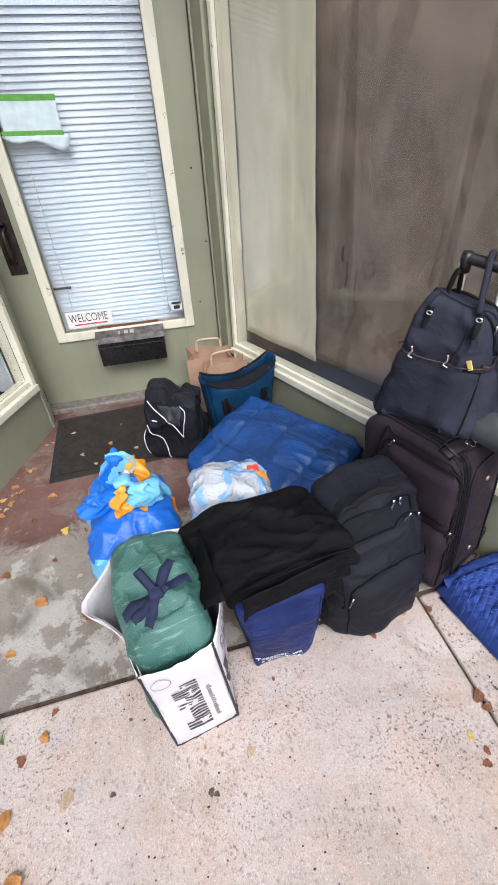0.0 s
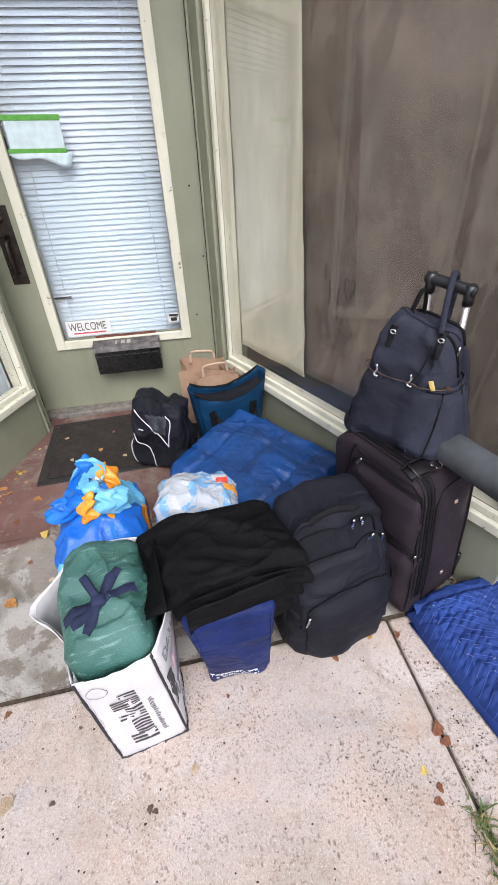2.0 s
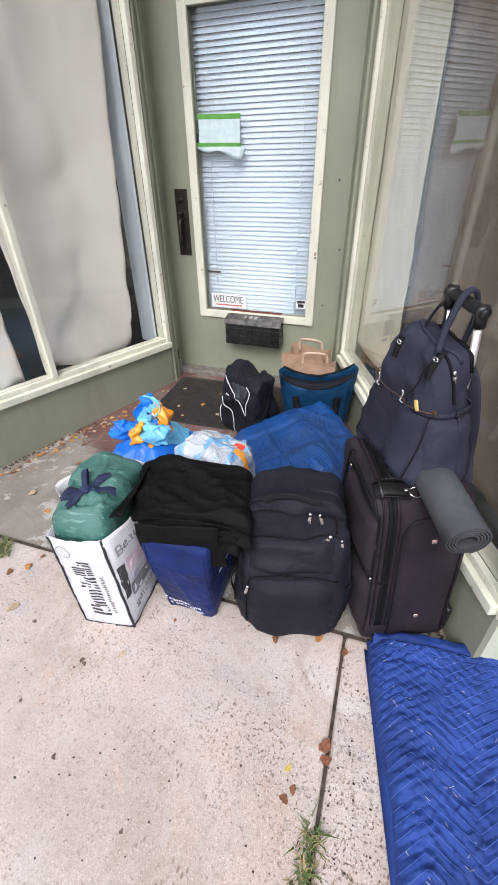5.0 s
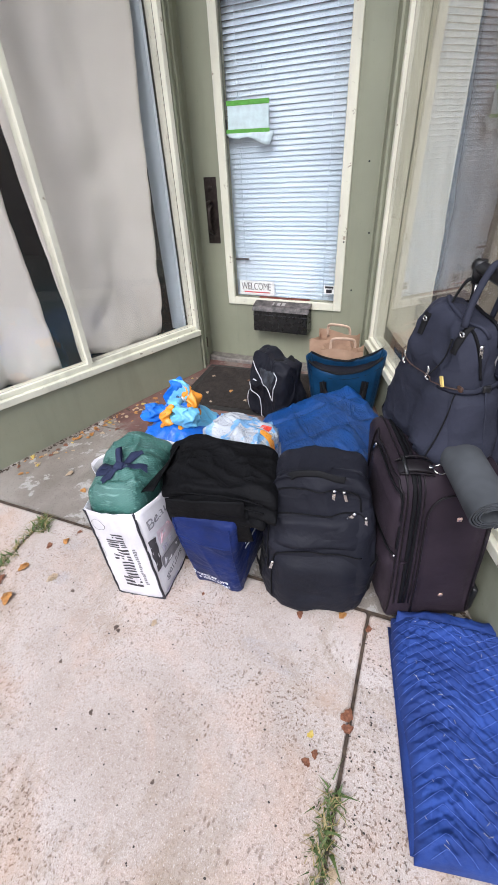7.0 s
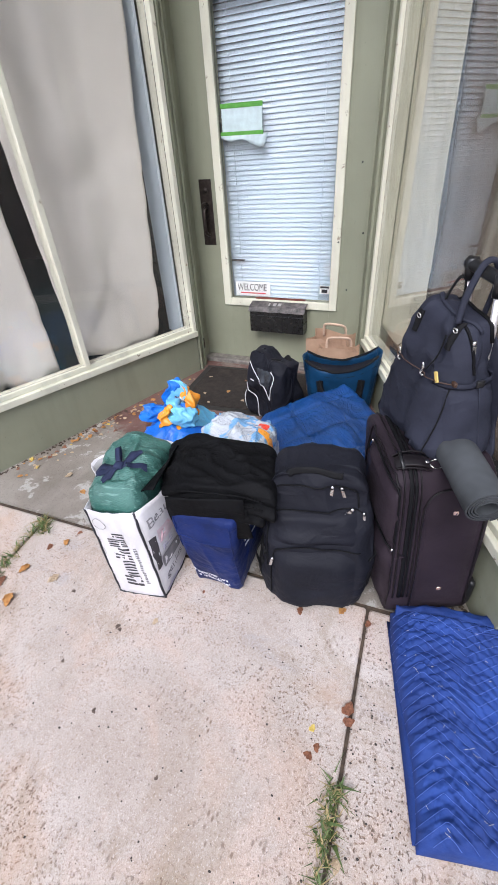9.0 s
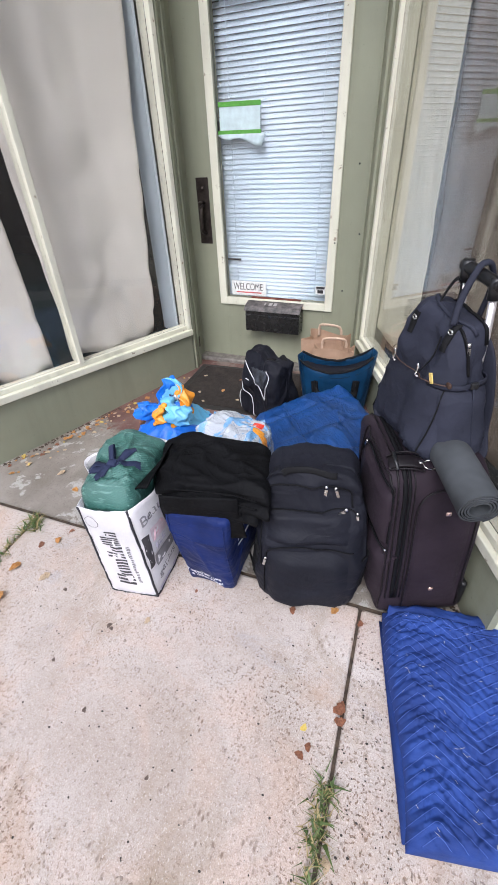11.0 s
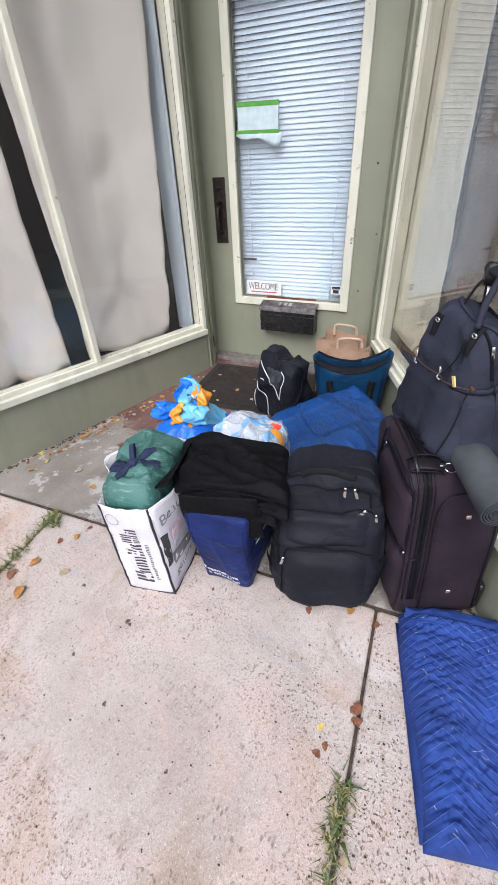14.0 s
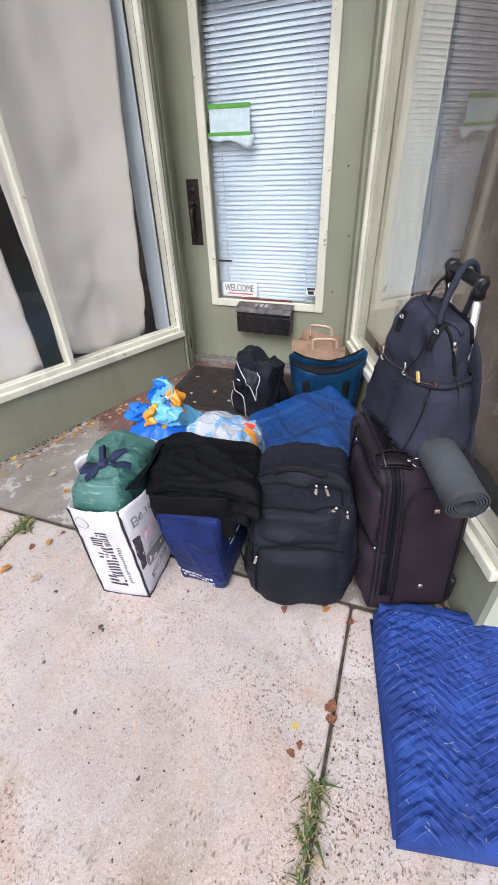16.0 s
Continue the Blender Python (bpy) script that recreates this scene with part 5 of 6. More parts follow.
part("trim", seam(tr, [(0, -0.062, 0.203), (0, 0.0, 0.202), (0, 0.07, 0.206)], R, 0.014, 0.005, 0.006), NAVY_CLOTH, side)
part("seam", seam(tr, [(0, 0.015, 0.02), (0, 0.018, 0.195)], R, 0.004, 0.005, 0.010), NAVY_CLOTH, side)
part("buckle", moved(soft((0.004, 0.010, 0.009), 0.003, 3), Matrix.Translation(on(tr, (0, 0.02, 0.200), R, 0.010))), BLACK_PLASTIC, side)
part("side_zip", seam(tr, [(0, -0.01, 0.325), (0, 0.0, 0.27), (0, 0.005, 0.225)], R, 0.007, 0.005, 0.002), ZIP, navy)
zip_pull(navy, on(tr, (0, 0.0, 0.29), R, 0.006), R, 0.036, 0.008, (0, 0.15, -1))
for x in (-0.120, 0.118):
    part("edge_seam", seam(tr, [(x, 0, 0.02), (x * 0.97, 0, 0.12), (x * 0.90, 0, 0.20)], F, 0.004, 0.006, 0.0015), BLACK_MESH, navy)
part("shoulder_strap", strip([(0.045, 0.050, 0.31), (0.085, 0.066, 0.25), (0.112, 0.076, 0.15), (0.122, 0.080, 0.07), (0.145, 0.078, 0.01), (0.135, 0.070, 0.005), (0.10, 0.062, 0.06)], 0.036, 0.007, (0.9, 0.35, 0)), NAVY_CLOTH, navy)

# blue sleeping bag
quilt = Mat("shiny_blue_nylon", 0.42)
quilt.color(quilt.mix(quilt.ramp(quilt.noise(6.0, 3.0), 0.35, 0.65), (0.0030, 0.032, 0.135), (0.007, 0.062, 0.245)))
for scale, share in ((9.0, 0.22), (24.0, 0.12)):
    ridge = quilt.math("ABSOLUTE", quilt.math("SUBTRACT", quilt.noise(scale, 2.0, 0.5, 1.2, (0.7, 1.5, 1.0)), 0.5))
    quilt.bump(quilt.ramp(ridge, 0.0, 0.12, 1.0, 0.0), share, 0.010)
sl_pose = frame_of((0.450, 1.330, gz(1.33)), (0.58, -0.81))
sleep = placed("sleeping_bag", sl_pose, "crumpled shiny blue sleeping bag folded on the entry floor", "sleeping bag")
QSEAM = plain("dark_blue_quilt_thread", (0.003, 0.018, 0.07), 0.6)
SLX, SLY, SLZ = 0.315, 0.245, 0.108


def sleep_shape(p):
    q = Vector(p)
    u, v, w = q.x / SLX, q.y / SLY, (q.z / SLZ + 1) / 2
    top = w
    q.z += top * (0.01 * u - 0.07 * max(0.0, (-u - v) / 2) ** 1.1 - 0.02 * max(0.0, -v))
    ridge = 0.006 * abs(math.sin(u * 5.2 + 0.8 * v)) * top + 0.005 * abs(math.sin(v * 4.0 + 0.5)) * top
    q.z += ridge - 0.010 * top
    q.y *= 1 - 0.10 * max(0, u)
    q += Vector((nz(p, 6, 4), nz(p, 6, 7), nz(p, 7, 3))) * 0.008 + Vector((0, 0, 1)) * top * (nz(p, 14, 8) * 0.004 + 0.011 * crease(p, 7, 3, (0.6, 1.5, 1), 6) + 0.004 * crease(p, 17, 5, (1.4, 0.7, 1), 5) - 0.006 - 0.010 * math.exp(-((abs(p.x) - 0.185) / 0.008) ** 2) - 0.006 * math.exp(-(p.x / 0.008) ** 2) - 0.006 * math.exp(-((p.y - 0.08) / 0.008) ** 2) - 0.006 * math.exp(-((p.y + 0.10) / 0.008) ** 2))
    return q


bm = soft((SLX, SLY, SLZ), 0.065, 64, sleep_shape)
bmesh.ops.translate(bm, verts=bm.verts, vec=(0, 0, -min(v.co.z for v in bm.verts) + 0.002))
tr = tree_of(bm)
part("body", bm, quilt.m, sleep)
for x in (-0.18, 0.0, 0.19):
    part("quilting_seam", seam(tr, [(x - 0.01, -0.22, 0.4), (x + 0.012, -0.08, 0.4), (x - 0.006, 0.06, 0.4), (x + 0.01, 0.21, 0.4)], (0, 0, -1), 0.003, 0.002, -0.0003, 10), QSEAM, sleep)
for yv in (-0.10, 0.08):
    part("quilting_seam", seam(tr, [(-0.27, yv, 0.4), (-0.1, yv + 0.012, 0.4), (0.1, yv - 0.01, 0.4), (0.28, yv + 0.01, 0.4)], (0, 0, -1), 0.003, 0.002, -0.0003, 10), QSEAM, sleep)
part("zip", seam(tr, [(0.325, -0.2, 0.20), (0.33, -0.08, 0.21), (0.33, 0.06, 0.2), (0.32, 0.2, 0.18)], (-1, 0, 0), 0.012, 0.008, 0.002), ZIP, sleep)
part("lining", patch(tr, lambda u, v: Vector((0.30, -0.20 + 0.36 * u, 0.02 + 0.14 * v)), (-1, 0, 0), 0.012), plain("dark_grey_lining", (0.035, 0.036, 0.04), 0.5, 0, 0.3, 14, 0.8), sleep, "dark grey lining")

# black gym bag with white piping
gym_pose = frame_of((0.082, 1.675, gz(1.66)), (0.93, -0.37))
gym = placed("gym_bag", gym_pose, "open black gym bag with white piping on the door mat", "gym bag")


def gym_shape(p):
    q = Vector(p)
    v = (q.z + 0.155) / 0.31
    q.x *= 1.05 - 0.18 * v * v
    q.y *= 1.08 - 0.42 * v
    q.z += 0.035 * max(0.0, v - 0.5) * (-p.x / 0.12) - 0.05 * max(0.0, v - 0.6) * math.exp(-((p.x - 0.02) / 0.04) ** 2)
    q += Vector((nz(p, 9, 1), nz(p, 9, 4), nz(p, 9, 6))) * 0.020 + Vector((0.7, -1, 0)) * (0.014 * crease(p, 7, 3, (1, 1, 1.3), 3) + 0.008 * crease(p, 16, 5, (1.3, 1, 0.8), 3))
    return q


bm = soft((0.122, 0.105, 0.168), 0.04, 34, gym_shape)
bmesh.ops.translate(bm, verts=bm.verts, vec=(0, 0, -min(v.co.z for v in bm.verts) + 0.012))
tr = tree_of(bm)
part("body", bm, BLACK_CLOTH, gym)
WPIPE = plain("white_piping", (0.72, 0.72, 0.74), 0.5)
part("piping", seam(tr, [(-0.085, 0, 0.315), (-0.05, 0, 0.27), (0.005, 0, 0.225), (0.05, 0, 0.17), (0.06, 0, 0.15)], F, 0.0045, 0.0045, 0.003), WPIPE, gym, "white piping")
part("piping", seam(tr, [(0.06, 0, 0.15), (0.072, 0, 0.21), (0.078, 0, 0.27), (0.06, 0, 0.30)], F, 0.0045, 0.0045, 0.003), WPIPE, gym, "white piping")
part("piping", seam(tr, [(0, 0.02, 0.20), (0, -0.04, 0.15), (0, -0.08, 0.10), (0, -0.09, 0.03)], L, 0.0045, 0.0045, 0.003), WPIPE, gym, "white piping")
part("piping", seam(tr, [(-0.10, 0, 0.20), (-0.085, 0, 0.155), (-0.04, 0, 0.12), (-0.025, 0, 0.08), (-0.015, 0, 0.02)], F, 0.0045, 0.0045, 0.003), WPIPE, gym, "white piping")
# patch of grey clothing, its colour darkened for the shade inside the bag
part("opening", patch(tr, lambda u, v: Vector((-0.055 + 0.055 * (1 - v) + (0.125 - 0.07 * (1 - v)) * u, 0, 0.205 + 0.095 * v)), F, 0.004), plain("clothing_in_dark_mouth", (0.028, 0.032, 0.04), 0.8, 0, 0.9, 30, 0.8), gym, "grey clothing darkened like the shaded inside of the opening")
part("carry_strap", strip([(-0.05, -0.03, 0.30), (-0.02, -0.045, 0.325), (0.04, -0.02, 0.33), (0.06, 0.02, 0.30)], 0.028, 0.004, (0, 1, 0.3)), BLACK_MESH, gym)
part("carry_strap", strip([(0.02, 0.05, 0.29), (0.06, 0.045, 0.33), (0.10, 0.02, 0.31), (0.115, -0.02, 0.24)], 0.028, 0.004, (0, 1, 0.3)), BLACK_MESH, gym)
part("logo", band(tr, [(-0.075, 0, 0.225), (-0.05, 0, 0.222)], F, 0.006, 0.0005, 0.002), WPIPE, gym)

# teal cooler bag
tote_pose = frame_of((0.412, 1.775, gz(1.77)), (0.975, 0.12))
tote = placed("cooler_bag", tote_pose, "teal blue insulated tote bag with black straps standing open", "tote bag")
TEAL = fabric("teal_coated_fabric", (0.007, 0.040, 0.098), 0.45, 900, 0.25, 0.02, 0.35)


def wall_of(sign_y):
    def f(u, v):
        x = (-0.155 + 0.31 * u) * (0.88 + 0.24 * v)
        dip = 0.070 * math.sin(math.pi * u) ** 0.8 * v
        return Vector((x, sign_y * (0.085 - 0.02 * v - 0.02 * (2 * u - 1) ** 4) + crumple((u, v, sign_y), 0.006, 4), 0.002 + (0.318 - dip) * v + 0.03 * u * v))
    return f


for s, nm in ((-1, "front_panel"), (1, "back_panel")):
    part(nm, sheet(16, 12, wall_of(s), 0.004), TEAL, tote)
for u, nm in ((0.0, "end_panel"), (1.0, "end_panel")):
    part(nm, sheet(8, 12, lambda a, v, u=u: wall_of(-1)(u, v).lerp(wall_of(1)(u, v), a) + Vector(((0.02 if u else -0.02) * math.sin(math.pi * a), 0, 0)), 0.004), TEAL, tote)
part("base", box(-0.13, 0.13, -0.07, 0.07, 0.002, 0.006), TEAL, tote, smooth=False)
# black sheet spanning the mouth stands for the shade down inside
part("dark_mouth_sheet", sheet(10, 6, lambda u, v: wall_of(-1)(u, 0.86).lerp(wall_of(1)(u, 0.86), v) + Vector((0, 0, -0.03 * math.sin(math.pi * v))), 0.002), BLACK_CLOTH, tote, "black sheet for the shaded inside of the tote")
for s in (-1, 1):
    part("rim", strip([wall_of(s)(u / 14, 1.0) for u in range(15)], 0.012, 0.010, None, 2, 8), BLACK_MESH, tote, "black zip edge")
    for x in (0.2, 0.82):
        part("strap", strip([wall_of(s)(x, v) + Vector((0, s * 0.005, 0)) for v in (0.02, 0.3, 0.6, 0.74)], 0.034, 0.005, (1, 0, 0), 4, 6), BLACK_MESH, tote, "black webbing strap")
part("strap", strip([wall_of(-1)(0.2, 0.74) + Vector((0, -0.006, 0)), Vector((-0.08, -0.13, 0.19)), Vector((-0.03, -0.135, 0.12)), Vector((0.05, -0.13, 0.12)), Vector((0.10, -0.12, 0.19)), wall_of(-1)(0.82, 0.74) + Vector((0, -0.006, 0))], 0.03, 0.004, (0, 0.4, 1), 6, 6), BLACK_MESH, tote, "black webbing strap")

# brown paper carrier bags
KRAFT = Mat("brown_kraft_paper", 0.75)
KRAFT.color(KRAFT.mix(KRAFT.ramp(KRAFT.noise(12.0, 4.0), 0.35, 0.65), (0.36, 0.225, 0.145), (0.46, 0.30, 0.20))).bump(KRAFT.noise(24.0, 4.0), 0.3, 0.003)
KRAFT_PALE = plain("pale_kraft_handle", (0.58, 0.42, 0.31), 0.7)


def paper_bag(pose_, w, d, h, label):
    b = placed("paper_bag", pose_, label, "paper bag", "paper bags by the door")
    for k, (f, nm) in enumerate(((lambda u, v: Vector((-w + 2 * w * u, -d + 0.012 * math.sin(math.pi * u) * v, h * v)), "front_panel"),
                                 (lambda u, v: Vector((-w + 2 * w * u, d + 0.008 * math.sin(2 * math.pi * u) * v, h * v)), "back_panel"),
                                 (lambda u, v: Vector((-w + 0.03 * v * (1 - abs(2 * u - 1)), -d + 2 * d * u, h * v)), "side_panel"),
                                 (lambda u, v: Vector((w - 0.03 * v * (1 - abs(2 * u - 1)), -d + 2 * d * u, h * v)), "side_panel"))):
        part(nm, sheet(12, 10, lambda u, v, f=f, k=k: f(u, v) + Vector((0, crumple((u, v, k), 0.003, 6), 0.006 * math.sin(5 * u + k) * v)), 0.001), KRAFT.m, b, smooth=False)
    part("base", box(-w, w, -d, d, 0.001, 0.003), KRAFT.m, b, smooth=False)
    for s in (1,):
        pts = [(-0.062, s * (d - 0.004), h - 0.03), (-0.060, s * (d - 0.006), h + 0.022), (-0.04, s * (d - 0.016), h + 0.044), (0.04, s * (d - 0.016), h + 0.044), (0.060, s * (d - 0.006), h + 0.022), (0.062, s * (d - 0.004), h - 0.03)]
        part("paper_handle", strip(pts, 0.003, 0.016, (0, 1, 0), 5, 6), KRAFT_PALE, b, "pale folded paper handle")
    return b


paper_bag(frame_of((0.315, 1.98, gz(1.98)), (0.98, -0.12)), 0.115, 0.07, 0.33, "brown kraft paper carrier bag with paper handles")
paper_bag(frame_of((0.375, 1.885, gz(1.88)), (0.99, 0.10)), 0.105, 0.03, 0.315, "second brown kraft paper bag folded narrow beside it")

# patterned shopping bag with a knotted top
tile = Mat("blue_and_orange_printed_plastic", 0.35)
vor = tile.node("ShaderNodeTexVoronoi", Vector=tile.node("ShaderNodeMapping", Vector=tile.co, Rotation=(0.5, 0.3, 0.7), Scale=(1.0, 0.6, 0.9)).outputs[0], Scale=10.0)
vor.distance = "CHEBYCHEV"
rnd = tile.node("ShaderNodeSeparateColor", Color=vor.outputs["Color"]).outputs[0]
rampn = tile.node("ShaderNodeValToRGB", Fac=rnd)
rampn.color_ramp.interpolation = "CONSTANT"
els = rampn.color_ramp.elements
els[0].position, els[0].color = 0.0, (0.012, 0.13, 0.56, 1)
els[1].position, els[1].color = 0.24, (0.85, 0.30, 0.015, 1)
for pos, c in ((0.48, (0.010, 0.04, 0.22, 1)), (0.62, (0.16, 0.52, 0.80, 1)), (0.84, (0.012, 0.16, 0.62, 1))):
    e = els.new(pos)
    e.color = c
tile.color(rampn.outputs[0]).bump(tile.noise(13.0, 5.0, 0.6, 0.8), 0.8, 0.012)
LIGHTBLUE = plain("light_blue_plastic", (0.16, 0.47, 0.72), 0.35, 0, 0.25, 12, 0.5)
pat_pose = frame_of((-0.125, 1.060, gz(1.06)), (0.98, 0.10))
patbag = placed("patterned_bag", pat_pose, "blue and orange patterned plastic shopping bag with knotted top", "shopping bag")


def pat_shape(p):
    q = Vector(p)
    v = (q.z + 0.155) / 0.31
    q.x *= 0.92 + 0.22 * math.sin(math.pi * min(1, v * 0.9)) - 0.22 * max(0, v - 0.6)
    q.y *= 0.95 + 0.10 * math.sin(math.pi * v) - 0.10 * max(0, v - 0.6)
    q.z += 0.085 * max(0, v - 0.4) * math.exp(-((q.x - 0.01) ** 2 + 0.5 * (q.y - 0.03) ** 2) / 0.0035) + 0.02 * max(0, v - 0.5) * math.cos(9 * q.x + 4 * q.y)
    q += Vector((nz(p, 8, 2), nz(p, 8, 6), nz(p, 8, 9))) * 0.018 + p.normalized() * (0.016 * crease(p, 8, 2, (1, 1, 0.8), 3) + 0.008 * crease(p, 18, 5, (1, 1, 1), 3) - 0.006)
    return q


bm = soft((0.125, 0.165, 0.155), 0.07, 40, pat_shape)
bmesh.ops.translate(bm, verts=bm.verts, vec=(0, 0, -min(v.co.z for v in bm.verts) + 0.001))
tr = tree_of(bm)
part("body", bm, tile.m, patbag)
kp = on(tr, (0.01, 0.0, 0.5), (0, 0, -1), 0.012)
part("knot", moved(soft((0.028, 0.022, 0.016), 0.014, 6, lambda p: p + Vector((nz(p, 30, 1), nz(p, 30, 2), nz(p, 30, 3))) * 0.006), Matrix.Translation(kp)), LIGHTBLUE, patbag, "light blue knotted corner")
ORANGE = plain("orange_plastic", (0.80, 0.30, 0.02), 0.35, 0, 0.15, 12, 0.5)
ROYAL = plain("royal_blue_plastic", (0.012, 0.15, 0.60), 0.35, 0, 0.25, 12, 0.5)


def lump(hx, hy, hz, seed, at, lean=0.0):
    """A crumpled peak of gathered plastic."""
    def shape(p):
        q = Vector(p)
        t = (q.z / hz + 1) / 2
        q.x *= 1.05 - 0.55 * t
        q.y *= 1.05 - 0.75 * t
        q.x += lean * t + 0.012 * math.sin(9 * t + seed)
        return q + Vector((nz(p, 16, seed), nz(p, 16, seed + 3), nz(p, 16, seed + 6))) * 0.014 + p.normalized() * (0.012 * crease(p, 15, seed, (1, 1, 0.6), 4) + 0.006 * crease(p, 34, seed + 2, (1, 1, 0.7), 4))
    return moved(soft((hx, hy, hz), min(hx, hy, hz) * 0.55, 18, shape), Matrix.Translation(kp + Vector(at)))


part("tied_corner", lump(0.050, 0.040, 0.052, 1.0, (0.0, 0.055, 0.006), 0.006), LIGHTBLUE, patbag, "light blue knotted corner")
part("tied_corner", lump(0.034, 0.036, 0.046, 4.0, (0.050, 0.050, -0.008), -0.014), ORANGE, patbag, "orange plastic fold")
part("tied_corner", lump(0.026, 0.036, 0.050, 7.0, (-0.036, 0.060, 0.010), 0.024), ROYAL, patbag, "royal blue plastic fold")
part("tied_corner", lump(0.056, 0.030, 0.026, 9.0, (-0.075, -0.030, -0.028), 0.006), ROYAL, patbag, "royal blue plastic fold")
part("tied_corner", lump(0.020, 0.034, 0.030, 12.0, (-0.018, -0.044, -0.026), 0.004), ORANGE, patbag, "orange plastic fold")
part("tied_corner", lump(0.050, 0.034, 0.026, 15.0, (0.045, -0.030, -0.026), 0.010), LIGHTBLUE, patbag, "light blue knotted corner")
part("bottle", moved(strip([(0, 0, 0), (0, 0, 0.05)], 0.05, 0.05, (1, 0, 0), 1, 16), Matrix.Translation(kp + Vector((0.02, 0.06, -0.03))) @ Matrix.Rotation(0.6, 4, "X")), plain("steel_bottle", (0.5, 0.5, 0.52), 0.25, 1.0), patbag, "steel bottle peeping out")

# filled clear plastic bag
film = Mat("printed_clear_plastic_film", 0.22)
pn = film.noise(9.0, 4.0, 0.6, 1.0)
pn2 = film.noise(6.0, 3.0, 0.5, 0.6)
fc = film.mix(film.ramp(pn, 0.52, 0.56), (0.56, 0.60, 0.65), (0.22, 0.46, 0.78))
fc = film.mix(film.ramp(pn2, 0.66, 0.68), fc, (0.78, 0.09, 0.05))
film.color(fc).bump(film.noise(22.0, 5.0, 0.7, 1.4), 0.9, 0.012)
film.b.inputs["Transmission Weight"].default_value = 0.12
film.b.inputs["Coat Weight"].default_value = 0.4
clear_pose = frame_of((0.190, 0.985, gz(0.98)), (0.99, -0.10))
clear = placed("plastic_bag", clear_pose, "full crinkled white and light blue printed plastic bag", "plastic bag")


def clear_shape(p):
    q = Vector(p)
    v = (q.z + 0.2) / 0.4
    q.x *= 1.02 - 0.12 * v
    q.z += -0.03 * (q.y / 0.1) * v
    q += Vector((nz(p, 9, 5), nz(p, 9, 1), nz(p, 9, 3))) * 0.018 + p.normalized() * (0.010 * crease(p, 9, 5, (1, 1, 1), 4) + 0.006 * crease(p, 22, 1, (1, 1, 1), 4) - 0.004)
    return q


bm = soft((0.135, 0.10, 0.20), 0.06, 44, clear_shape)
bmesh.ops.translate(bm, verts=bm.verts, vec=(0, 0, -min(v.co.z for v in bm.verts) + 0.001))
tr = tree_of(bm)
part("body", bm, film.m, clear)
for k, (x, yy, sx_) in enumerate(((0.085, 0.03, 0.022), (0.11, -0.01, 0.026))):
    part("print", patch(tr, lambda u, v, x=x, yy=yy, s=sx_: Vector((x + s * (u - 0.5) * 2, yy + s * (v - 0.5) * 1.6, 0.6)), (0, 0, -1), 0.002, 6), plain(("red_film_print", "orange_film_print")[k], ((0.75, 0.06, 0.03), (0.8, 0.32, 0.03))[k], 0.3, 0, 0.2, 60, 0.4), clear, ("bright red print", "orange print")[k])

# blue quilted moving blanket on the pavement
blk = Mat("blue_quilted_cotton", 0.8)
blk.color(blk.mix(blk.ramp(blk.noise(10.0, 4.0), 0.35, 0.65), (0.006, 0.027, 0.150), (0.013, 0.048, 0.235)))
blk.bump(blk.noise(60.0, 4.0, 0.6, 0, (0.5, 1.6, 1)), 0.5, 0.004).bump(blk.noise(700.0, 1.0), 0.3, 0.0006)
STITCH = plain("light_blue_thread", (0.07, 0.13, 0.42), 0.7)
blanket = placed("moving_blanket", Matrix.Translation((0.897, 0.126, 0.0)), "folded dark blue quilted moving blanket with zigzag stitching", "blanket")
BX, BY = 0.75, 0.515


def zig(x):
    """Height of the zigzag line along the blanket's width."""
    t = (x / 0.215 + 0.25) % 1.0
    return 0.076 * (1 - abs(2 * t - 1))


def blanket_top(u, v):
    x = BX * u - 0.105 * v * (1 - u) + 0.008 * math.sin(6 * v)
    y = BY * v + 0.012 * math.sin(4 * u + 1) * v + 0.15 * u * (1 - v) + 0.02 * min(u, 0.5) * v
    edge = min(u * BX / 0.045, 1.0) * min(v * BY / 0.03, 1.0) * min((1 - v) * BY / 0.03, 1.0)
    edge = math.sqrt(max(0.0, 1 - (1 - edge) ** 2))
    line = ((y - zig(x)) / 0.0235) % 1.0
    puff = 0.0060 * abs(math.sin(math.pi * line)) ** 0.6 * (1 + 0.5 * nz((x * 2, y, 0), 40, 4)) + 0.006 * crease((x, y, 0), 44, 3, (1.2, 0.8, 1), 2)
    z = 0.006 + 0.052 * edge + puff * edge + 0.010 * nz((x, y, 0), 6, 2) * edge + 0.007 * nz((x * 0.5, y * 2.0, 0), 14, 5) * edge + 0.0045 * nz((x * 0.45, y * 1.8, 0), 38, 8) * edge
    return Vector((x, y, z + 0.13 * min(u, 0.5) * v ** 4))


part("top_layer", sheet(260, 220, blanket_top), blk.m, blanket)
part("lower_layer", sheet(40, 12, lambda u, v: Vector((BX * u - 0.105 * v * (1 - u) - 0.008, 0.012 + (BY - 0.03) * v + 0.15 * u * (1 - v), 0.004 + 0.028 * math.sqrt(max(0, min(1, u * 16, v * 10, (1 - v) * 10))))), 0.003), blk.m, blanket)
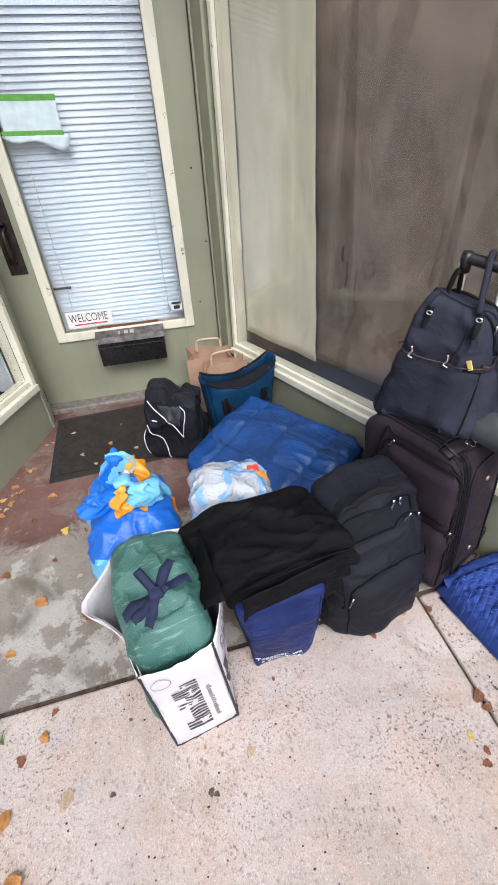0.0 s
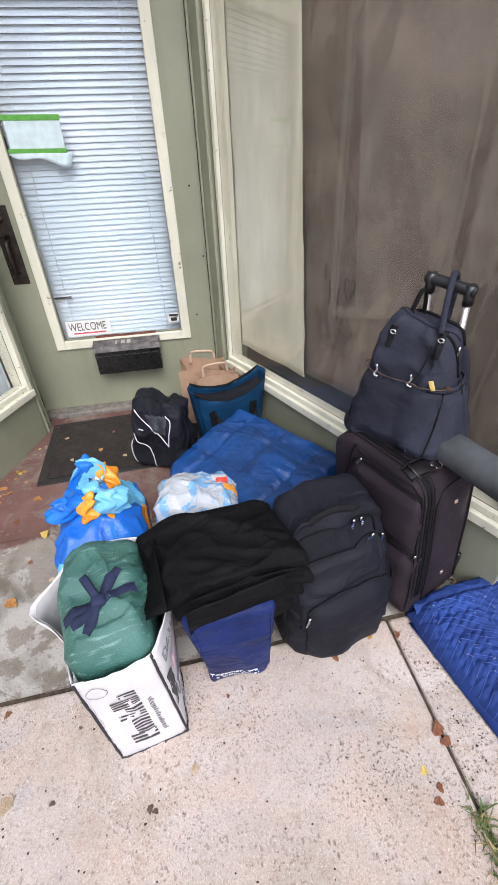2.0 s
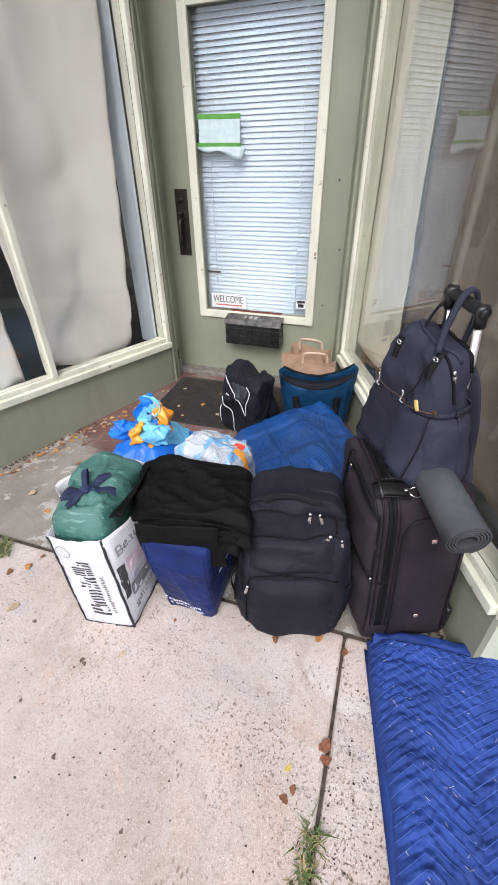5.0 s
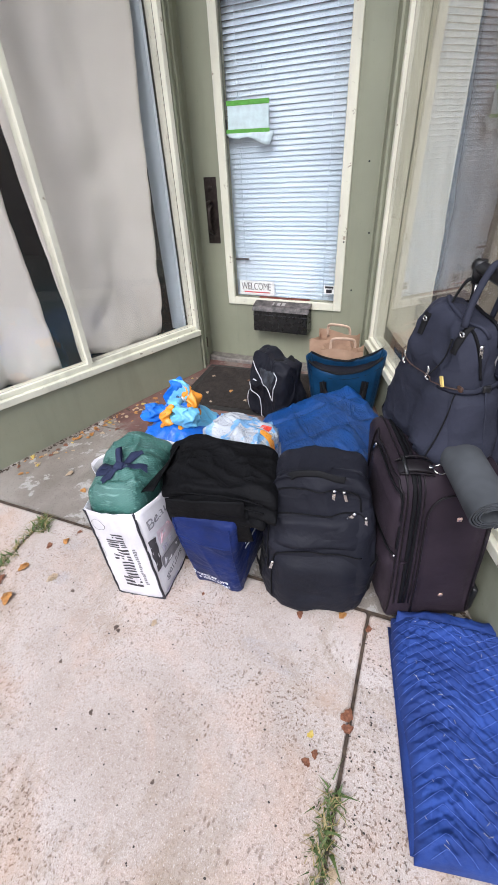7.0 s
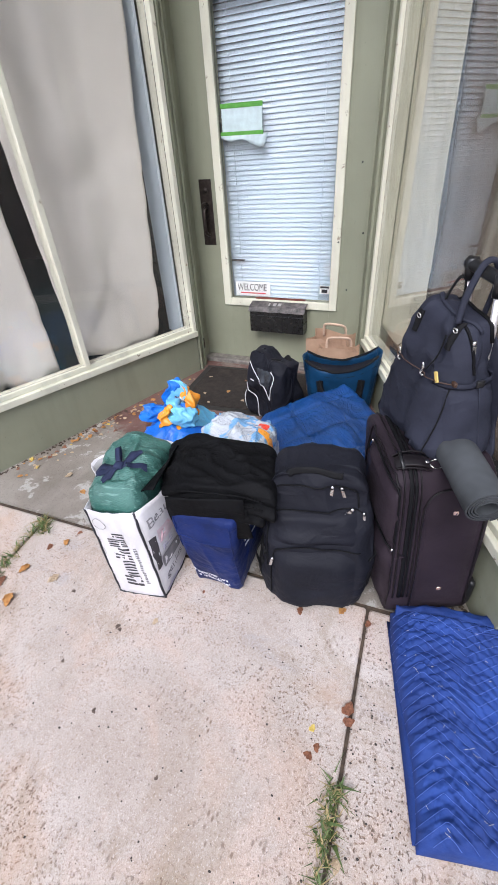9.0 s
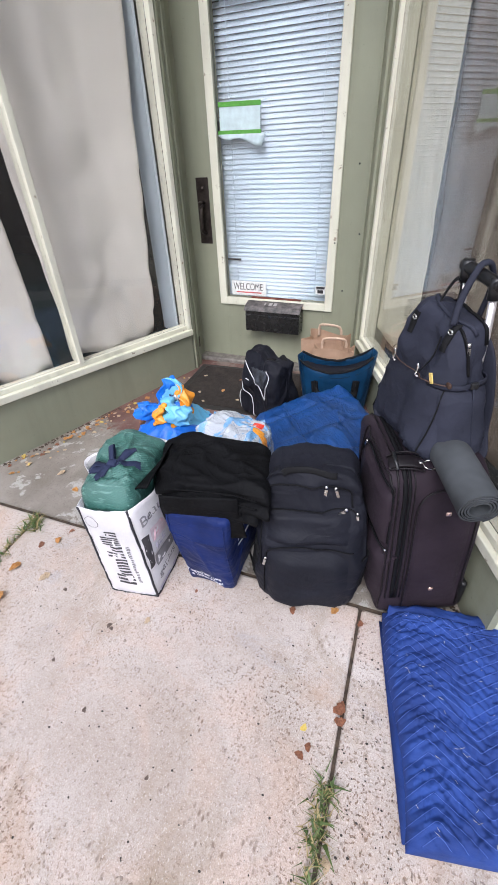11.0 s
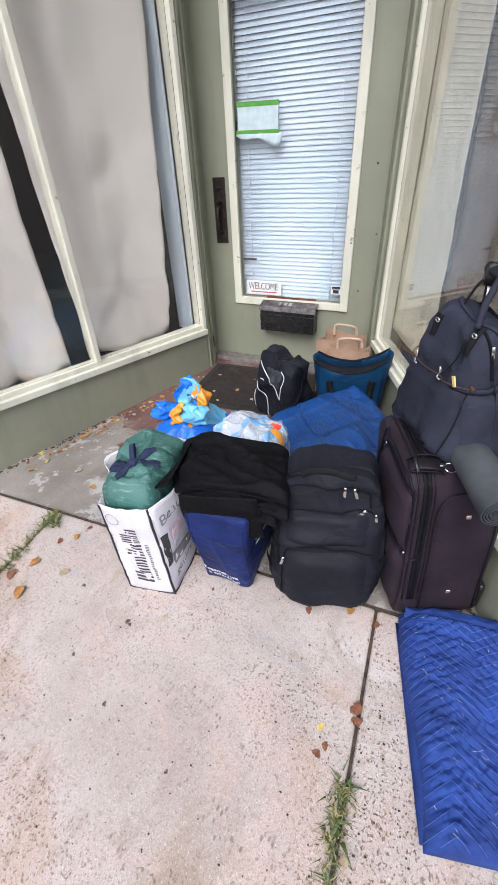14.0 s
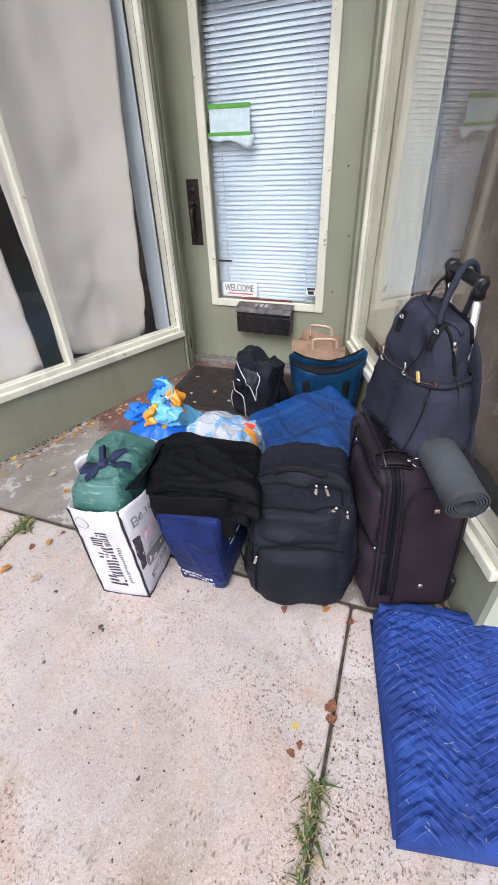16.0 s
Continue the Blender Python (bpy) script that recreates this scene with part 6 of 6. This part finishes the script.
def rolled(u, v):
    a = 2 * math.pi * v
    r = 0.020 + 0.007 * nz((u * 12, math.cos(a), math.sin(a)), 1.3, 3) + 0.007 * crease((u * 0.8, 0.05 * math.cos(a), 0.05 * math.sin(a)), 30, 6, (1, 1, 1), 3)
    return Vector((-0.094 + (BX + 0.094) * u, BY + 0.006 + 0.02 * min(u, 0.5) + 0.008 * math.sin(9 * u) + r * math.cos(a), 0.032 + 0.13 * min(u, 0.5) + r * math.sin(a)))


part("rolled_edge", sheet(200, 24, rolled), blk.m, blanket)
part("hem_seam", strip([blanket_top(u / 30, 0.93 - 0.01 * math.sin(9 * u / 30)) + Vector((0, 0, 0.001)) for u in range(1, 31)], 0.006, 0.004, (0, 1, 0), 2, 6), blk.m, blanket)
for k in range(-3, 24):
    run, runs = [], []
    for i in range(0, 161):
        u = i / 160
        x = BX * u
        v = (zig(x) + k * 0.0235) / BY
        if 0.02 < v < 0.97:
            run.append(blanket_top(u, v) + Vector((0, 0, 0.0012)))
        elif len(run) > 3:
            runs.append(run)
            run = []
        else:
            run = []
    if len(run) > 3:
        runs.append(run)
    for r in runs:
        part("stitch_line", strip(r, 0.0016, 0.0012, None, 1, 4), STITCH, blanket)

# ---- fallen leaves, weeds and litter ----
def leaf_mesh(seed, col):
    r = random.Random(seed)
    n = 9
    bm = bmesh.new()
    left, mid, right = [], [], []
    curl, bend = r.uniform(0.1, 0.45), r.uniform(-0.25, 0.25)
    for i in range(n + 1):
        t = i / n
        w = 0.32 * math.sin(math.pi * t ** 0.8) ** 0.8 * (1 + 0.18 * math.sin(17 * t + seed)) + 0.01
        c = Vector((t - 0.5, bend * math.sin(math.pi * t), 0.10 * math.sin(math.pi * t) + 0.05 * math.sin(5 * t + seed)))
        mid.append(bm.verts.new(c))
        left.append(bm.verts.new(c + Vector((0, w, curl * w + 0.03 * r.random()))))
        right.append(bm.verts.new(c + Vector((0, -w, curl * w * 0.7 + 0.03 * r.random()))))
    for i in range(n):
        bm.faces.new((left[i], mid[i], mid[i + 1], left[i + 1]))
        bm.faces.new((mid[i], right[i], right[i + 1], mid[i + 1]))
    lo = min(v.co.z for v in bm.verts)
    bmesh.ops.translate(bm, verts=bm.verts, vec=(0, 0, -lo))
    me = bpy.data.meshes.new("leaf")
    bm.to_mesh(me)
    bm.free()
    for f in me.polygons:
        f.use_smooth = True
    me.materials.append(col)
    return me


def leaf_mat(name, a, b):
    m = Mat(name, 0.6)
    m.color(m.mix(m.ramp(m.noise(5.0, 4.0), 0.35, 0.65), a, b)).bump(m.noise(14.0, 3.0), 0.5, 0.05)
    return m.m


TAWNY = leaf_mat("tawny_orange_leaf", (0.42, 0.17, 0.04), (0.55, 0.28, 0.08))
YELLOW = leaf_mat("yellow_leaf", (0.60, 0.42, 0.07), (0.68, 0.52, 0.14))
RUST = leaf_mat("rust_brown_leaf", (0.16, 0.06, 0.03), (0.30, 0.12, 0.06))
DARKLEAF = leaf_mat("dark_rotted_leaf", (0.085, 0.06, 0.046), (0.15, 0.105, 0.08))
TANLEAF = leaf_mat("pale_tan_leaf", (0.42, 0.30, 0.19), (0.52, 0.40, 0.27))
KINDS = {"tawny": (TAWNY, "curled tawny orange fallen leaf"), "yellow": (YELLOW, "small yellow fallen leaf"), "rust": (RUST, "rust brown dried fallen leaf"),
         "dark": (DARKLEAF, "dark rotted leaf flattened on the concrete"), "tan": (TANLEAF, "pale tan dried fallen leaf")}
meshes = {k: [leaf_mesh(11 * i + len(k), KINDS[k][0]) for i in range(3)] for k in KINDS}
leaf_rng = random.Random(21)


def leaf(x, y, size, kind, z=None):
    size *= {'dark': 0.42, 'rust': 0.8}.get(kind, 0.9)
    ob = new("fallen_leaf", meshes[kind][leaf_rng.randrange(3)])
    flat = 0.25 if kind == "dark" else leaf_rng.uniform(0.5, 1.0)
    zz = (gz(y) if z is None else z) + (0.0005 if y < 0.66 else 0.0025)
    ob.matrix_world = SLOPE @ Matrix.LocRotScale((x, y, zz), Euler((0, 0, leaf_rng.uniform(0, 6.28))), (size, size, size * flat))
    return tagged(ob, KINDS[kind][1] + (" by the wall" if y > 0.9 and x < -0.3 else ""), "leaf", "fallen leaves")


# drift along the foot of the papered window's wall
for i in range(95):
    s = -1.25 * leaf_rng.random() ** 0.8
    off = -0.012 - abs(leaf_rng.gauss(0, 0.055))
    p = SLOPE.inverted() @ (ML @ Vector((s - 0.03, off, -0.075)))
    leaf(p.x, p.y, leaf_rng.uniform(0.014, 0.038), leaf_rng.choice(("tawny", "tawny", "tawny", "yellow", "rust", "tan", "tan")))
for x, y, s, k in ((-0.50, 1.50, 0.045, "tawny"), (-0.42, 1.28, 0.05, "yellow"), (-0.56, 1.38, 0.045, "rust"), (-0.33, 0.88, 0.055, "rust"), (-0.48, 0.98, 0.06, "tawny"), (-0.62, 1.12, 0.05, "rust"),
                   (-0.30, 1.42, 0.035, "rust"), (-0.70, 0.90, 0.045, "tan"), (-0.55, 0.82, 0.04, "tawny"), (-0.24, 1.36, 0.03, "tawny"), (-0.45, 1.15, 0.03, "rust"), (-0.36, 1.05, 0.028, "tan"),
                   (-0.38, 1.75, 0.03, "tan"), (-0.25, 1.80, 0.035, "tawny"), (-0.13, 1.72, 0.03, "tan"), (-0.44, 1.95, 0.03, "tan"), (-0.2, 1.95, 0.025, "rust"), (-0.32, 1.66, 0.025, "tan"),
                   (0.527, 0.575, 0.035, "rust"), (0.652, 0.615, 0.034, "tawny"), (0.712, 0.353, 0.05, "rust"), (0.722, 0.325, 0.04, "rust"), (0.635, 0.279, 0.024, "yellow"), (0.640, 0.215, 0.032, "rust"), (0.66, 0.24, 0.028, "rust"),
                   (0.195, 0.541, 0.018, "rust"), (-0.018, 0.343, 0.05, "dark"), (-0.01, 0.335, 0.04, "dark"), (-0.12, 0.20, 0.035, "dark"), (0.06, 0.12, 0.04, "dark"), (-0.25, 0.40, 0.04, "dark"), (-0.20, 0.55, 0.03, "dark"), (0.30, 0.05, 0.03, "dark"),
                   (-0.42, 0.57, 0.035, "tawny"), (-0.48, 0.53, 0.04, "rust"), (-0.50, 0.42, 0.05, "tawny"), (-0.54, 0.35, 0.06, "rust"), (-0.36, 0.42, 0.05, "tan"), (-0.46, 0.30, 0.06, "tawny"), (-0.40, 0.62, 0.03, "rust"),
                   (0.95, 0.75, 0.03, "rust"), (1.03, 0.70, 0.035, "rust"), (0.74, 0.05, 0.03, "tan"), (0.088, 0.397, 0.028, "tan"), (0.729, 0.60, 0.03, "rust")):
    z = gz(y) + 0.0085 if (1.60 < y < 2.1 and -0.5 < x < 0.25) else None
    leaf(x, y, s, k, z)


def weeds(name, rows, count, seed, height, label):
    """A clump of grass blades and small weed leaves along a joint, as one object."""
    r = random.Random(seed)
    bm = bmesh.new()
    for i in range(count):
        (ax, ay), (bx, by) = rows[r.randrange(len(rows))]
        t = r.random()
        p = Vector((ax + (bx - ax) * t + r.gauss(0, 0.012), ay + (by - ay) * t + r.gauss(0, 0.01), -0.006))
        a = r.uniform(0, 6.28)
        d = Vector((math.cos(a), math.sin(a), 0))
        h = height * r.uniform(0.35, 1.1)
        lean = r.uniform(0.3, 1.5) * h
        w = r.uniform(0.0012, 0.0028) * (2.6 if r.random() < 0.18 else 1)
        s = Vector((-d.y, d.x, 0)) * w
        prev = None
        for k in range(5):
            u = k / 4
            c = p + d * (lean * u * u) + Vector((0, 0, h * (u - 0.35 * u * u)))
            q = (bm.verts.new(c - s * (1 - u * 0.95)), bm.verts.new(c + s * (1 - u * 0.95)))
            if prev:
                bm.faces.new((prev[0], prev[1], q[1], q[0]))
            prev = q
    m = Mat(name + "_green", 0.6)
    isl = m.t.nodes.new("ShaderNodeNewGeometry").outputs["Random Per Island"]
    c = m.mix(isl, (0.05, 0.085, 0.018), (0.14, 0.19, 0.05))
    m.color(m.mix(m.ramp(isl, 0.62, 0.66), c, (0.30, 0.23, 0.10)))
    ob = obj(name, bm, m.m)
    ob.matrix_world = SLOPE
    return tagged(ob, label, "weeds", kind="stuff")


weeds("joint_grass", [((0.718, 0.195), (0.712, 0.05)), ((0.716, 0.10), (0.708, -0.25)), ((0.712, 0.02), (0.705, -0.3))], 620, 4, 0.035, "green weeds and dry grass in the pavement joint")
weeds("edge_grass", [((-0.60, 0.64), (-0.55, 0.58)), ((-0.60, 0.60), (-0.60, 0.15)), ((-0.58, 0.45), (-0.60, -0.1))], 620, 9, 0.04, "sparse green and dry grass in the pavement joint")
# chaff and short straws on the blanket and pavement
straw = bmesh.new()
sr = random.Random(17)
for i in range(90):
    u, v = sr.uniform(0.02, 0.5), sr.uniform(0.05, 0.95)
    p = blanket.matrix_world @ (blanket_top(u, v) + Vector((0, 0, 0.004)))
    a = sr.uniform(0, 6.28)
    l = sr.choice((0.0015, 0.002, 0.003, 0.004, 0.006))
    d = Vector((math.cos(a), math.sin(a), 0)) * l
    strip([p - d, p + d], 0.0013, 0.0009, (0, 0, 1), 1, 4, straw)
tagged(obj("straw_bits", straw, plain("dry_straw", (0.55, 0.5, 0.42), 0.7)), "dry straw and grass bits lying on the blanket", "straw", kind="stuff")
grit = bmesh.new()
for i in range(380):
    x, y = sr.uniform(-0.55, 0.70), sr.uniform(-0.15, 0.62)
    if sr.random() < 0.35:
        x, y = sr.uniform(0.73, 0.9), sr.uniform(0.0, 0.62)
    rad = sr.uniform(0.0008, 0.0030)
    r = bmesh.ops.create_icosphere(grit, subdivisions=1, radius=rad)
    k = sr.uniform(0.6, 1.6)
    for v in r["verts"]:
        v.co = Vector((v.co.x * k + x, v.co.y + y, v.co.z * 0.5 + 0.0006))
grit_ob = obj("grit", grit, plain("dark_grit", (0.05, 0.04, 0.034), 0.8))
grit_ob.matrix_world = SLOPE
tagged(grit_ob, "dark grit and crumbs scattered on the pavement", "grit", kind="stuff")

# earth and rust flakes gathered along the foot of the walls
earth = bmesh.new()
er = random.Random(31)
for i in range(900):
    if i < 420:
        w = ML @ Vector((-1.45 * er.random(), 0.012 - abs(er.gauss(0, 0.016)), -0.1))
    elif i < 680:
        w = MR @ Vector((1.0 + 0.58 * er.random(), 0.012 - abs(er.gauss(0, 0.014)), -0.1))
    else:
        w = Vector((er.uniform(1.08, 1.5), 0.716 - abs(er.gauss(0, 0.014)), 0))
    q = SLOPE.inverted() @ w
    rad = er.uniform(0.0015, 0.0055)
    r = bmesh.ops.create_icosphere(earth, subdivisions=1, radius=rad)
    for v in r["verts"]:
        v.co = Vector((v.co.x * er.uniform(0.8, 1.6) + q.x, v.co.y + q.y, v.co.z * 0.5 + gz(q.y) + 0.001))
earth_ob = obj("earth_crumbs", earth, plain("dark_earth", (0.06, 0.042, 0.028), 0.95, 0, 0.6, 90))
earth_ob.matrix_world = SLOPE
tagged(earth_ob, "dark earth crumbs gathered along the foot of the walls", "earth", kind="stuff")
